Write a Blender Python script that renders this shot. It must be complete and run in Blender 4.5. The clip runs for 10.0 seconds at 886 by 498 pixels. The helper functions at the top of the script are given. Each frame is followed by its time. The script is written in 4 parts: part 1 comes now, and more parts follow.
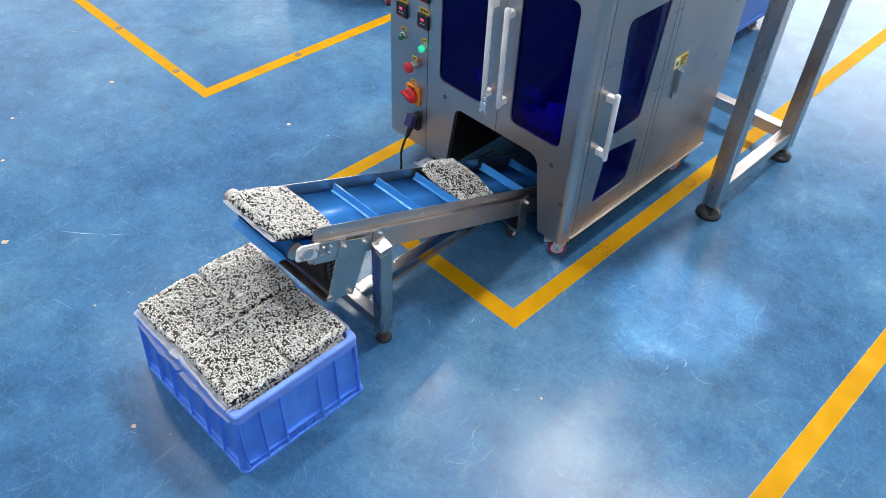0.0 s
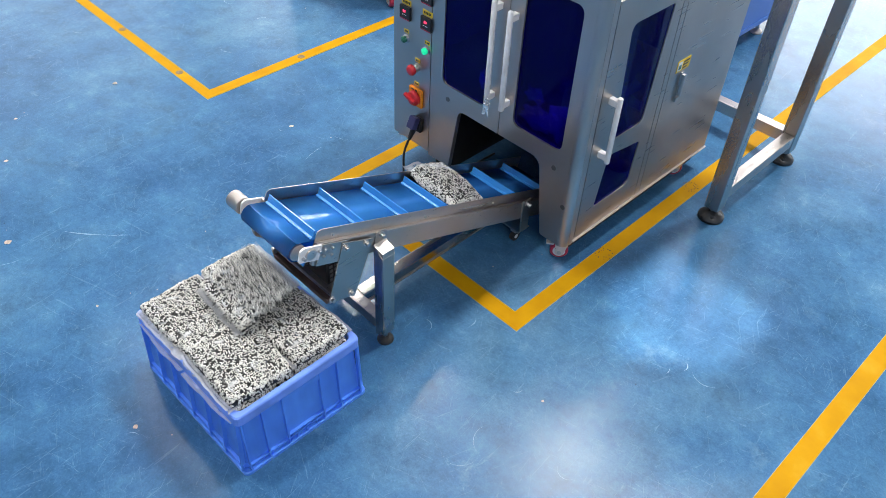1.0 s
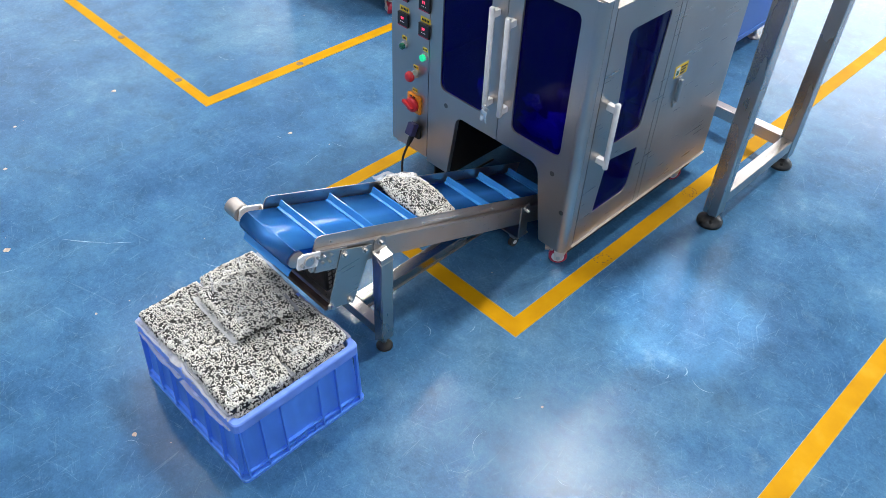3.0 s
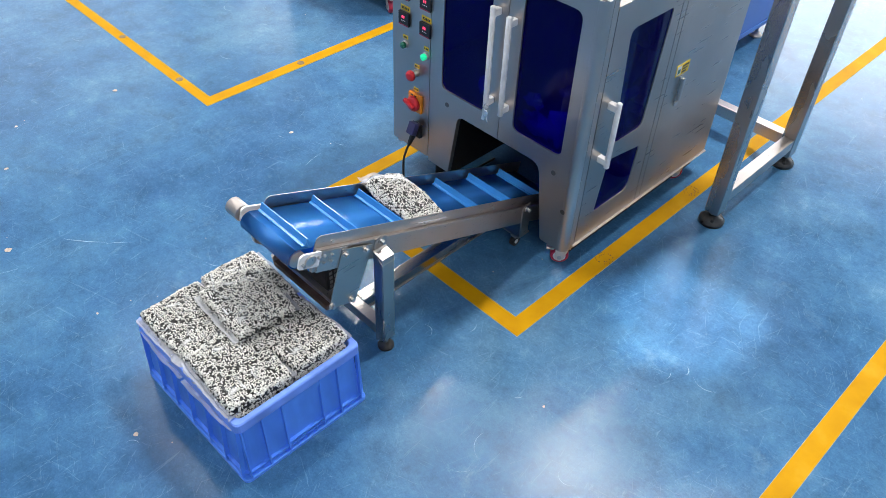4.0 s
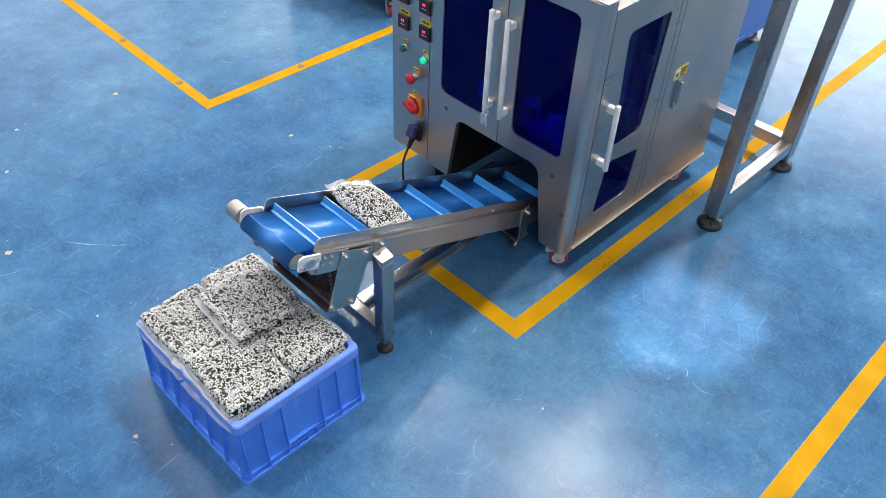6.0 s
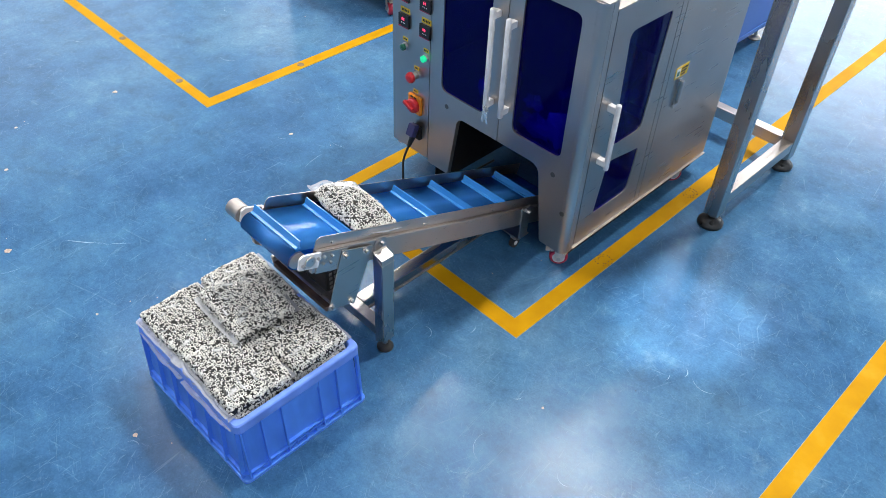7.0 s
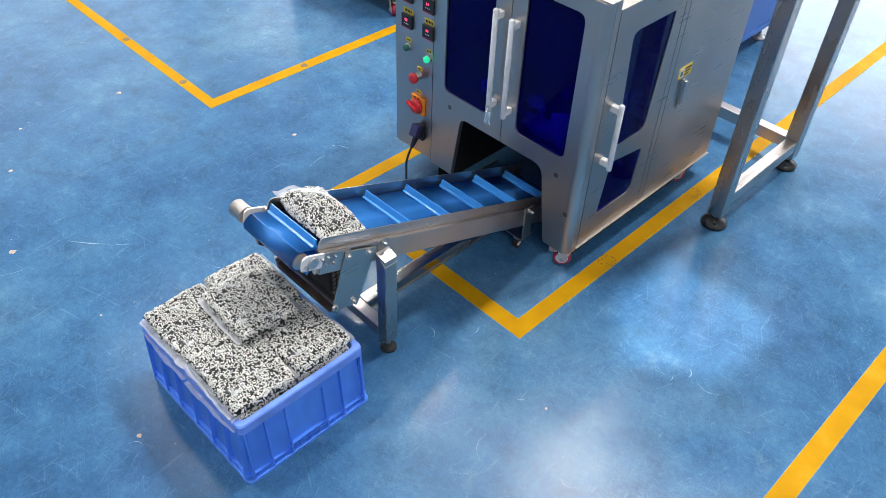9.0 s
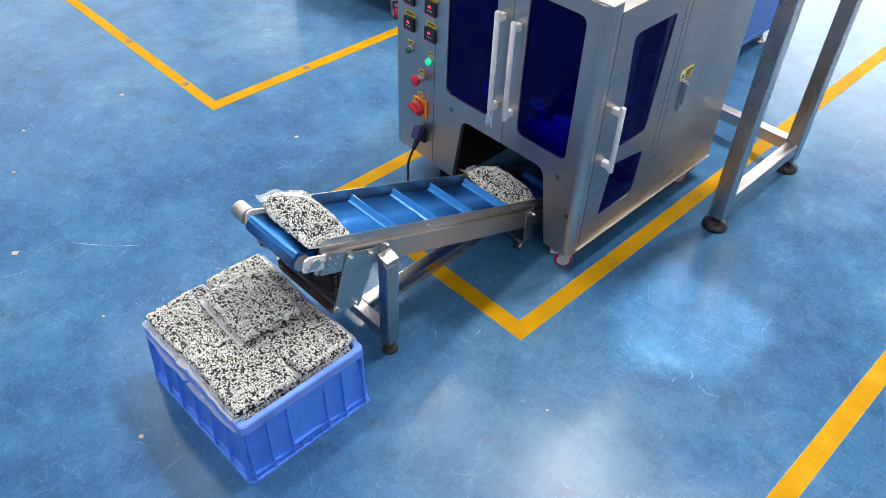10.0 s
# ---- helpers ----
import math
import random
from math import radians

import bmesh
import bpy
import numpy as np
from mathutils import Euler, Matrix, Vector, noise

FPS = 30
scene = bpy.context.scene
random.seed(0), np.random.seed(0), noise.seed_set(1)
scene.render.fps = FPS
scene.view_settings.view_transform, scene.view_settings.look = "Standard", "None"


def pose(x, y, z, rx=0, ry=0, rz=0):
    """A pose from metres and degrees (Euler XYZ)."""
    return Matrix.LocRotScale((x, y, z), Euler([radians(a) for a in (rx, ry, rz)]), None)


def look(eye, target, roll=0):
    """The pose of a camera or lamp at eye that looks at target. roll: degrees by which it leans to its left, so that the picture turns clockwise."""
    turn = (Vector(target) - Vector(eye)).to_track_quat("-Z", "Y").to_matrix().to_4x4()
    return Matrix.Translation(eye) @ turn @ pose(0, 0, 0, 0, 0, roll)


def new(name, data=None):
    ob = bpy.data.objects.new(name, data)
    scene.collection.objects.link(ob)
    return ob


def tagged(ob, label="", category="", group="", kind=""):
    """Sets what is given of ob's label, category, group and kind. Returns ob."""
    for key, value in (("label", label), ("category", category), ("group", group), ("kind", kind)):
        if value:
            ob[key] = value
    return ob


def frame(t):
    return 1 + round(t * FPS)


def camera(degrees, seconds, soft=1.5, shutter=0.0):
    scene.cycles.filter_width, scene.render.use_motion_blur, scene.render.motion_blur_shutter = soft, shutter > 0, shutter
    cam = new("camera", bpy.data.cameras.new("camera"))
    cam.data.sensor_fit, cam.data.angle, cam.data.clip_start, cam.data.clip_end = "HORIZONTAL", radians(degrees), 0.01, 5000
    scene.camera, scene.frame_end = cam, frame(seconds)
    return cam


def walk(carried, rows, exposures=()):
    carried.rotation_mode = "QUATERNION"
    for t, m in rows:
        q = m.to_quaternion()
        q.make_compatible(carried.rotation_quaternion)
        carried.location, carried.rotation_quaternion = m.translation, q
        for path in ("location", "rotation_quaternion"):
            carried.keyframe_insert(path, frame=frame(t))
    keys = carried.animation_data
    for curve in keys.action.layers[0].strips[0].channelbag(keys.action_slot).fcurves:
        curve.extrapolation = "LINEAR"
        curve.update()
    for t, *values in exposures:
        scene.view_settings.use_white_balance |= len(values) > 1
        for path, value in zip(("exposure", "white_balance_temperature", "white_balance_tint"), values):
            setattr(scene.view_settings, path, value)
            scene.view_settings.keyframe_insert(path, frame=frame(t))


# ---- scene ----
cam = camera(58.46, 10.0, soft=0.8, shutter=0.5)
PATH = [
    (0, pose(1.0710, -1.7240, 1.9000, 46.847, -2.068, 45.395)),
    (0.5, pose(1.0720, -1.7268, 1.9006, 46.894, -2.119, 45.496)),
    (1, pose(1.0712, -1.7273, 1.9006, 47.024, -2.191, 45.652)),
    (1.5, pose(1.0700, -1.7278, 1.9029, 47.202, -2.248, 45.677)),
    (2, pose(1.0739, -1.7277, 1.9030, 47.380, -2.159, 45.570)),
    (2.5, pose(1.0739, -1.7266, 1.9031, 47.465, -2.079, 45.468)),
    (4, pose(1.0722, -1.7207, 1.9024, 47.347, -1.885, 45.536)),
    (4.5, pose(1.0739, -1.7236, 1.9034, 47.456, -1.871, 45.532)),
    (5, pose(1.0789, -1.7277, 1.9045, 47.600, -1.845, 45.521)),
    (5.5, pose(1.0796, -1.7258, 1.9054, 47.638, -1.858, 45.510)),
    (7, pose(1.0742, -1.7254, 1.9033, 47.510, -2.008, 45.541)),
    (7.5, pose(1.0751, -1.7249, 1.9038, 47.503, -1.961, 45.623)),
    (8, pose(1.0733, -1.7252, 1.9072, 47.437, -1.930, 45.649)),
    (8.5, pose(1.0749, -1.7244, 1.9040, 47.473, -1.810, 45.645)),
    (9, pose(1.0747, -1.7224, 1.9055, 47.489, -1.773, 45.717)),
    (9.5, pose(1.0780, -1.7254, 1.9049, 47.635, -1.794, 45.803)),
    (10, pose(1.0791, -1.7278, 1.9064, 47.698, -1.769, 45.839)),
]
walk(cam, PATH)

# ---- light ----
world = bpy.data.worlds.new("world")
scene.world = world
world.use_nodes = True
wn = world.node_tree.nodes
sky = wn.new("ShaderNodeTexSky")
sky.sky_type, sky.sun_disc = "NISHITA", False
sky.sun_elevation, sky.sun_rotation = radians(74.9), radians(111.8)
world.node_tree.links.new(sky.outputs[0], wn["Background"].inputs[0])
wn["Background"].inputs[1].default_value = 0.08


def area(name, m, w, h, watts, colour=(1, 1, 1)):
    data = bpy.data.lights.new(name, "AREA")
    data.shape, data.size, data.size_y, data.energy, data.color = "RECTANGLE", w, h, watts, colour
    ob = new(name, data)
    ob.matrix_world = m
    return ob


CEIL = 7.0
# roof lights: x, y, width, length, watts; the last two are added unseen fill
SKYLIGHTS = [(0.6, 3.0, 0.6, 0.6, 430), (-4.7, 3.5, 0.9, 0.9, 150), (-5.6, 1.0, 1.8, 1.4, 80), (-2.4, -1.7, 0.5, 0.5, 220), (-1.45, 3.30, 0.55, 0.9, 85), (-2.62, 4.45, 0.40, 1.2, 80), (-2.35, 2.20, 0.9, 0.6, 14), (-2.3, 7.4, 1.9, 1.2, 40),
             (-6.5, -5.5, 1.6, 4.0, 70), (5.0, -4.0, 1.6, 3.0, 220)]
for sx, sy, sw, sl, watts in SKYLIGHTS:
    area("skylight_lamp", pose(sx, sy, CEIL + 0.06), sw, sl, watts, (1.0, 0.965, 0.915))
# the sun, let through an added, unseen roof cut-out shaped to its bright floor patch
SUN_WAY = Vector((0.25, -0.10, 1.0))
sun = bpy.data.lights.new("sun", "SUN")
sun.energy, sun.angle, sun.color = 4.4, radians(0.9), (1.0, 0.97, 0.92)
new("sun", sun).matrix_world = look(SUN_WAY * 20, (0, 0, 0))
PATCH = [(0.19, 0.05), (0.19, 0.36), (0.39, 0.33), (0.655, 0.367), (0.645, 0.0), (0.374, -0.20)]
SUN_CUTOUT = [(u + SUN_WAY.x * (CEIL + 0.06), v + SUN_WAY.y * (CEIL + 0.06)) for u, v in PATCH]
# tall windows: along the wall, width, sill, head, watts
X0, X1, Y0, Y1 = -9.5, 9.0, -10.0, 9.2
NORTH = [(-8.6, 1.5, 0.9, 4.6, 190), (-6.2, 1.6, 0.9, 4.4, 200), (-2.3, 3.6, 0.9, 4.4, 225), (3.2, 3.0, 0.9, 4.4, 120)]
WEST = [(-4.0, 4.0, 1.2, 4.8, 50), (1.2, 4.0, 1.2, 4.8, 60), (6.2, 3.6, 1.2, 4.8, 75)]
for u, w, z0, z1, watts in NORTH:
    area("window_daylight", pose(u, Y1 + 0.1, (z0 + z1) / 2, -90, 0, 0), w, z1 - z0, watts, (0.95, 0.98, 1.0))
for u, w, z0, z1, watts in WEST:
    area("window_daylight", pose(X0 - 0.1, u, (z0 + z1) / 2, -90, 0, 90), w, z1 - z0, watts, (0.95, 0.98, 1.0))
scene.view_settings.exposure = 0.14

# ---- materials ----
def mat(name, colour=(0.5, 0.5, 0.5), rough=0.5, metal=0.0):
    m = bpy.data.materials.new(name)
    m.use_nodes = True
    b = m.node_tree.nodes["Principled BSDF"]
    b.inputs["Base Color"].default_value = (*colour, 1)
    b.inputs["Roughness"].default_value = rough
    b.inputs["Metallic"].default_value = metal
    return m, m.node_tree.nodes, m.node_tree.links, b


def noise_node(nodes, links, scale, detail=4, stretch=None, rough=0.5):
    tc = nodes.new("ShaderNodeTexCoord")
    n = nodes.new("ShaderNodeTexNoise")
    n.inputs["Scale"].default_value, n.inputs["Detail"].default_value, n.inputs["Roughness"].default_value = scale, detail, rough
    if stretch:
        mp = nodes.new("ShaderNodeMapping")
        mp.inputs["Scale"].default_value = stretch
        links.new(tc.outputs["Object"], mp.inputs[0])
        links.new(mp.outputs[0], n.inputs["Vector"])
    else:
        links.new(tc.outputs["Object"], n.inputs["Vector"])
    return n


def ramp(nodes, links, source, stops):
    r = nodes.new("ShaderNodeValToRGB")
    while len(r.color_ramp.elements) < len(stops):
        r.color_ramp.elements.new(0.5)
    for e, (p, c) in zip(r.color_ramp.elements, stops):
        e.position = p
        e.color = (*c, 1) if len(c) == 3 else c
    links.new(source, r.inputs[0])
    return r


def mix(nodes, links, fac, a, b, mode="MIX"):
    m = nodes.new("ShaderNodeMix")
    m.data_type, m.blend_type = "RGBA", mode
    for sock, v in ((0, fac), (6, a), (7, b)):
        if hasattr(v, "is_linked"):
            links.new(v, m.inputs[sock])
        else:
            m.inputs[sock].default_value = v if sock == 0 else (*v, 1)
    return m.outputs[2]


def bump(nodes, links, b, height, strength, dist=0.002):
    n = nodes.new("ShaderNodeBump")
    n.inputs["Strength"].default_value, n.inputs["Distance"].default_value = strength, dist
    links.new(height, n.inputs["Height"])
    links.new(n.outputs[0], b.inputs["Normal"])


def grey(v):
    return (v, v, v)


def steel(name, base=0.52, rough=0.38, grain=(6, 6, 160), tint=(1.12, 1.0, 0.92), relief=0.02):
    m, n, l, b = mat(name, grey(base), rough, 1.0)
    big = noise_node(n, l, 3.0, 3)
    fine = noise_node(n, l, 4.0, 4, grain)
    c = ramp(n, l, big.outputs[0], [(0.3, [base * 0.86 * t for t in tint]), (0.7, [base * 1.08 * t for t in tint])])
    c2 = ramp(n, l, fine.outputs[0], [(0.3, grey(0.94)), (0.7, grey(1.0))])
    l.new(mix(n, l, 1.0, c.outputs[0], c2.outputs[0], "MULTIPLY"), b.inputs["Base Color"])
    r = ramp(n, l, fine.outputs[0], [(0.3, grey(rough - 0.07)), (0.7, grey(rough + 0.1))])
    l.new(r.outputs[0], b.inputs["Roughness"])
    b.inputs["Anisotropic"].default_value = 0.4
    bump(n, l, b, fine.outputs[0], relief, 0.0004)
    return m


STEEL = steel("brushed_steel")
STEEL_X = steel("brushed_steel_long", 0.58, 0.34, (160, 6, 160))
STEEL_DK = steel("dull_steel_plug", 0.22, 0.5)
STEEL_TUBE = steel("polished_tube_steel", 0.50, 0.26, (3, 3, 1), (1.06, 1.0, 0.94), 0.0)
STEEL_BEAM = steel("polished_beam_steel", 0.50, 0.26, (3, 1, 3), (1.06, 1.0, 0.94), 0.0)
STEEL_SIDE = steel("satin_side_steel", 0.50, 0.33, (1.5, 1.5, 30), (1.07, 1.0, 0.93), 0.0)
CHROME = mat("chrome", grey(0.52), 0.28, 1.0)[0]
BRIGHT = mat("polished_key_metal", (0.85, 0.84, 0.82), 0.22, 0.7)[0]
GALV = steel("galvanised", 0.72, 0.34, (20, 20, 20))


def plain(name, colour, rough, scale=30, spread=0.12, metal=0.0, bumpy=0.05):
    m, n, l, b = mat(name, colour, rough, metal)
    t = noise_node(n, l, scale, 5)
    c = ramp(n, l, t.outputs[0], [(0.3, [v * (1 - spread) for v in colour]), (0.7, [v * (1 + spread) for v in colour])])
    l.new(c.outputs[0], b.inputs["Base Color"])
    r = ramp(n, l, t.outputs[0], [(0.3, grey(max(0.02, rough - 0.06))), (0.7, grey(min(1, rough + 0.08)))])
    l.new(r.outputs[0], b.inputs["Roughness"])
    bump(n, l, b, t.outputs[0], bumpy, 0.001)
    return m


IRON = plain("dark_cast_iron", (0.06, 0.06, 0.062), 0.32, 40, 0.3, 0.7)
WHITE_AL = plain("white_anodised", (0.80, 0.79, 0.80), 0.35)
BLACK = plain("black_plastic", (0.012, 0.012, 0.014), 0.4)
RUBBER = plain("black_rubber", (0.02, 0.02, 0.02), 0.6, bumpy=0.2)
VENT = plain("grey_vent", (0.15, 0.15, 0.16), 0.4)
RED_PL = plain("red_plastic", (0.55, 0.02, 0.03), 0.35)
RED_PU = plain("red_polyurethane", (0.42, 0.02, 0.06), 0.4)
ORANGE = plain("orange_plastic", (0.85, 0.28, 0.02), 0.4)
YELLOW_LB = plain("yellow_label", (0.85, 0.58, 0.03), 0.45)
WHITE_PL = plain("white_nylon", (0.75, 0.75, 0.75), 0.35)
NAVY_PL = plain("navy_plastic", (0.03, 0.03, 0.11), 0.35)
# near-black that stands in for the shade inside the machine
INNER_SHADE = plain("interior_shade", (0.012, 0.012, 0.014), 0.6)
GREEN_DK = plain("green_cap", (0.02, 0.14, 0.09), 0.25)
BLUE_CAB = plain("blue_cabinet_paint", (0.06, 0.17, 0.55), 0.35, 4)
RUSTY = plain("brown_steel", (0.16, 0.11, 0.10), 0.35, 20, 0.2, 0.8)
CONCRETE = plain("hall_wall_paint", (0.62, 0.63, 0.64), 0.8, 3)


def glowing(name, colour, strength):
    m, n, l, b = mat(name, colour, 0.3)
    b.inputs["Emission Color"].default_value = (*colour, 1)
    b.inputs["Emission Strength"].default_value = strength
    return m


GREEN_LIT = glowing("green_lit_cap", (0.01, 0.55, 0.25), 0.9)
DIGIT = glowing("red_digits", (0.9, 0.05, 0.12), 1.6)


def crate_plastic():
    m, n, l, b = mat("blue_crate_plastic", (0.05, 0.14, 0.72), 0.36)
    t = noise_node(n, l, 9, 5)
    s = noise_node(n, l, 40, 6, (1, 1, 0.2))
    c = ramp(n, l, t.outputs[0], [(0.3, (0.080, 0.25, 0.84)), (0.7, (0.105, 0.31, 0.95))])
    c2 = ramp(n, l, s.outputs[0], [(0.35, (0.8, 0.85, 0.9)), (0.75, (1.1, 1.1, 1.05))])
    l.new(mix(n, l, 0.6, c.outputs[0], c2.outputs[0], "MULTIPLY"), b.inputs["Base Color"])
    b.inputs["Subsurface Weight"].default_value = 0.15
    b.inputs["Subsurface Radius"].default_value = (0.004, 0.006, 0.02)
    bump(n, l, b, s.outputs[0], 0.08, 0.001)
    return m


CRATE = crate_plastic()
# paler copy of the crate's blue: light through the rim, put into colour
CRATE_RIM = plain("lightened_crate_rim", (0.16, 0.30, 0.86), 0.4, 14, 0.2)
CAP = plain("leg_cap_metal", (0.62, 0.56, 0.49), 0.45, 30, 0.15, 0.6)


def belt_mat():
    m, n, l, b = mat("blue_belt", (0.03, 0.2, 0.62), 0.14)
    b.inputs["IOR"].default_value = 1.65
    t = noise_node(n, l, 6, 4)
    c = ramp(n, l, t.outputs[0], [(0.3, (0.040, 0.25, 0.68)), (0.7, (0.058, 0.32, 0.82))])
    l.new(c.outputs[0], b.inputs["Base Color"])
    r = ramp(n, l, t.outputs[0], [(0.3, grey(0.14)), (0.7, grey(0.26))])
    l.new(r.outputs[0], b.inputs["Roughness"])
    w = noise_node(n, l, 14, 2)
    bump(n, l, b, w.outputs[0], 0.08, 0.002)
    return m


BELT = belt_mat()


def acrylic():
    m, n, l, b = mat("blue_tinted_acrylic", (0.003, 0.0005, 0.32), 0.03)
    b.inputs["Specular IOR Level"].default_value = 0.25
    b.inputs["Transmission Weight"].default_value = 0.9
    b.inputs["IOR"].default_value = 1.2
    return m


ACRYLIC = acrylic()


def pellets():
    """The mass of pellets between the uppermost ones, near-black: gap shade painted in."""
    m, n, l, b = mat("pellet_gap_shade", grey(0.02), 0.5)
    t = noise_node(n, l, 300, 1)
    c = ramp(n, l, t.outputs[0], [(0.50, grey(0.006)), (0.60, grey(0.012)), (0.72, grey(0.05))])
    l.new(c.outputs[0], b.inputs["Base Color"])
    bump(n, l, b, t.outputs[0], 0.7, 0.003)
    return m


PELLET_SHADE = pellets()


def film_mat():
    """Clear wrinkled film, seen only where glare is painted on as white haze and streaks."""
    m, n, l, b = mat("clear_film", (0.86, 0.87, 0.86), 0.2)
    t = noise_node(n, l, 24, 5, (1, 1, 1))
    k = noise_node(n, l, 30, 3, (1.0, 0.22, 1.0))
    glare_haze = ramp(n, l, t.outputs[0], [(0.52, grey(0.0)), (0.63, grey(0.10)), (0.72, grey(0.50))])
    glare_streak = ramp(n, l, k.outputs[0], [(0.62, grey(0.0)), (0.69, grey(0.50))])
    l.new(mix(n, l, 1.0, glare_haze.outputs[0], glare_streak.outputs[0], "LIGHTEN"), b.inputs["Alpha"])
    bump(n, l, b, t.outputs[0], 0.6, 0.006)
    return m


def pellet_mat():
    """Single grains, white, grey or black by chance."""
    m, n, l, b = mat("pellet_grains", grey(0.5), 0.42)
    g = n.new("ShaderNodeNewGeometry")
    c = ramp(n, l, g.outputs["Random Per Island"], [(0.0, grey(0.012)), (0.14, grey(0.06)), (0.18, (0.64, 0.63, 0.59)), (0.5, (0.76, 0.75, 0.70)), (0.8, (0.84, 0.83, 0.80))])
    c.color_ramp.interpolation = "CONSTANT"
    l.new(c.outputs[0], b.inputs["Base Color"])
    return m


GRAIN = pellet_mat()
FILM = film_mat()
m_, n_, l_, b_ = mat("clear_film_fold", (0.80, 0.82, 0.86), 0.12)
t_ = noise_node(n_, l_, 30, 3)
l_.new(ramp(n_, l_, t_.outputs[0], [(0.30, grey(0.22)), (0.7, grey(0.62))]).outputs[0], b_.inputs["Alpha"])
bump(n_, l_, b_, t_.outputs[0], 0.5, 0.004)
FOLD = m_
# film creases whose highlights are put into a white colour
m_, n_, l_, b_ = mat("creased_film_glare", (0.84, 0.85, 0.86), 0.2)
t_ = noise_node(n_, l_, 60, 4)
l_.new(ramp(n_, l_, t_.outputs[0], [(0.35, grey(0.30)), (0.6, grey(0.85))]).outputs[0], b_.inputs["Alpha"])
bump(n_, l_, b_, t_.outputs[0], 0.5, 0.003)
CREASE_GLARE = m_


def floor_mat():
    m, n, l, b = mat("blue_epoxy_floor", (0.05, 0.17, 0.40), 0.2)
    big = noise_node(n, l, 1.1, 6, None, 0.6)
    mid = noise_node(n, l, 7, 8, None, 0.72)
    grit = noise_node(n, l, 60, 6, None, 0.75)
    c = ramp(n, l, big.outputs[0], [(0.32, (0.027, 0.092, 0.214)), (0.5, (0.048, 0.144, 0.284)), (0.68, (0.090, 0.203, 0.330))])
    c2 = ramp(n, l, mid.outputs[0], [(0.30, grey(0.70)), (0.48, grey(0.96)), (0.56, grey(1.04)), (0.72, (1.5, 1.35, 1.2))])
    c3 = ramp(n, l, grit.outputs[0], [(0.30, grey(0.84)), (0.5, grey(1.0)), (0.72, (1.3, 1.22, 1.14))])
    col = mix(n, l, 1.0, c.outputs[0], c2.outputs[0], "MULTIPLY")
    col = mix(n, l, 0.8, col, c3.outputs[0], "MULTIPLY")
    speck = noise_node(n, l, 170, 4, None, 0.7)
    c4 = ramp(n, l, speck.outputs[0], [(0.32, grey(0.72)), (0.5, grey(1.0)), (0.70, (1.42, 1.32, 1.2))])
    col = mix(n, l, 0.45, col, c4.outputs[0], "MULTIPLY")
    # pale hair scratches in several directions, thinned out by a patchy mask
    tc = n.new("ShaderNodeTexCoord")
    for turn, scale, seed in ((17, 2.2, 0.0), (71, 2.7, 3.0), (124, 2.4, 7.0), (158, 3.1, 11.0), (96, 1.7, 17.0)):
        mp = n.new("ShaderNodeMapping")
        mp.vector_type = "TEXTURE"
        mp.inputs["Rotation"].default_value = (0, 0, radians(turn))
        mp.inputs["Location"].default_value = (seed, seed, 0)
        mp.inputs["Scale"].default_value = (0.30, 0.018, 1.0)
        l.new(tc.outputs["Object"], mp.inputs[0])
        s = n.new("ShaderNodeTexNoise")
        s.inputs["Scale"].default_value, s.inputs["Detail"].default_value, s.inputs["Distortion"].default_value = scale, 3, 1.4
        l.new(mp.outputs[0], s.inputs["Vector"])
        k = ramp(n, l, s.outputs[0], [(0.67, grey(0.0)), (0.71, grey(0.30)), (0.75, grey(0.0))])
        col = mix(n, l, k.outputs[0], col, (0.20, 0.35, 0.50))
    # worn pale blotches and small chips
    blot = noise_node(n, l, 3.2, 9, None, 0.8)
    k = ramp(n, l, blot.outputs[0], [(0.58, grey(0.0)), (0.72, grey(0.32))])
    col = mix(n, l, k.outputs[0], col, (0.24, 0.38, 0.50))
    v = n.new("ShaderNodeTexVoronoi")
    v.inputs["Scale"].default_value = 9.0
    l.new(tc.outputs["Object"], v.inputs["Vector"])
    k = ramp(n, l, v.outputs["Distance"], [(0.012, grey(0.7)), (0.03, grey(0.0))])
    col = mix(n, l, k.outputs[0], col, (0.03, 0.05, 0.09))
    l.new(col, b.inputs["Base Color"])
    both = mix(n, l, 0.5, mid.outputs[1], grit.outputs[1])
    r = ramp(n, l, both, [(0.36, grey(0.08)), (0.64, grey(0.19))])
    l.new(r.outputs[0], b.inputs["Roughness"])
    b.inputs["Specular IOR Level"].default_value = 0.36
    wave = noise_node(n, l, 2.6, 3)
    hb = n.new("ShaderNodeBump")
    hb.inputs["Strength"].default_value, hb.inputs["Distance"].default_value = 0.12, 0.02
    l.new(wave.outputs[0], hb.inputs["Height"])
    fb = n.new("ShaderNodeBump")
    fb.inputs["Strength"].default_value, fb.inputs["Distance"].default_value = 0.42, 0.003
    l.new(both, fb.inputs["Height"])
    l.new(hb.outputs[0], fb.inputs["Normal"])
    l.new(fb.outputs[0], b.inputs["Normal"])
    return m


FLOOR = floor_mat()


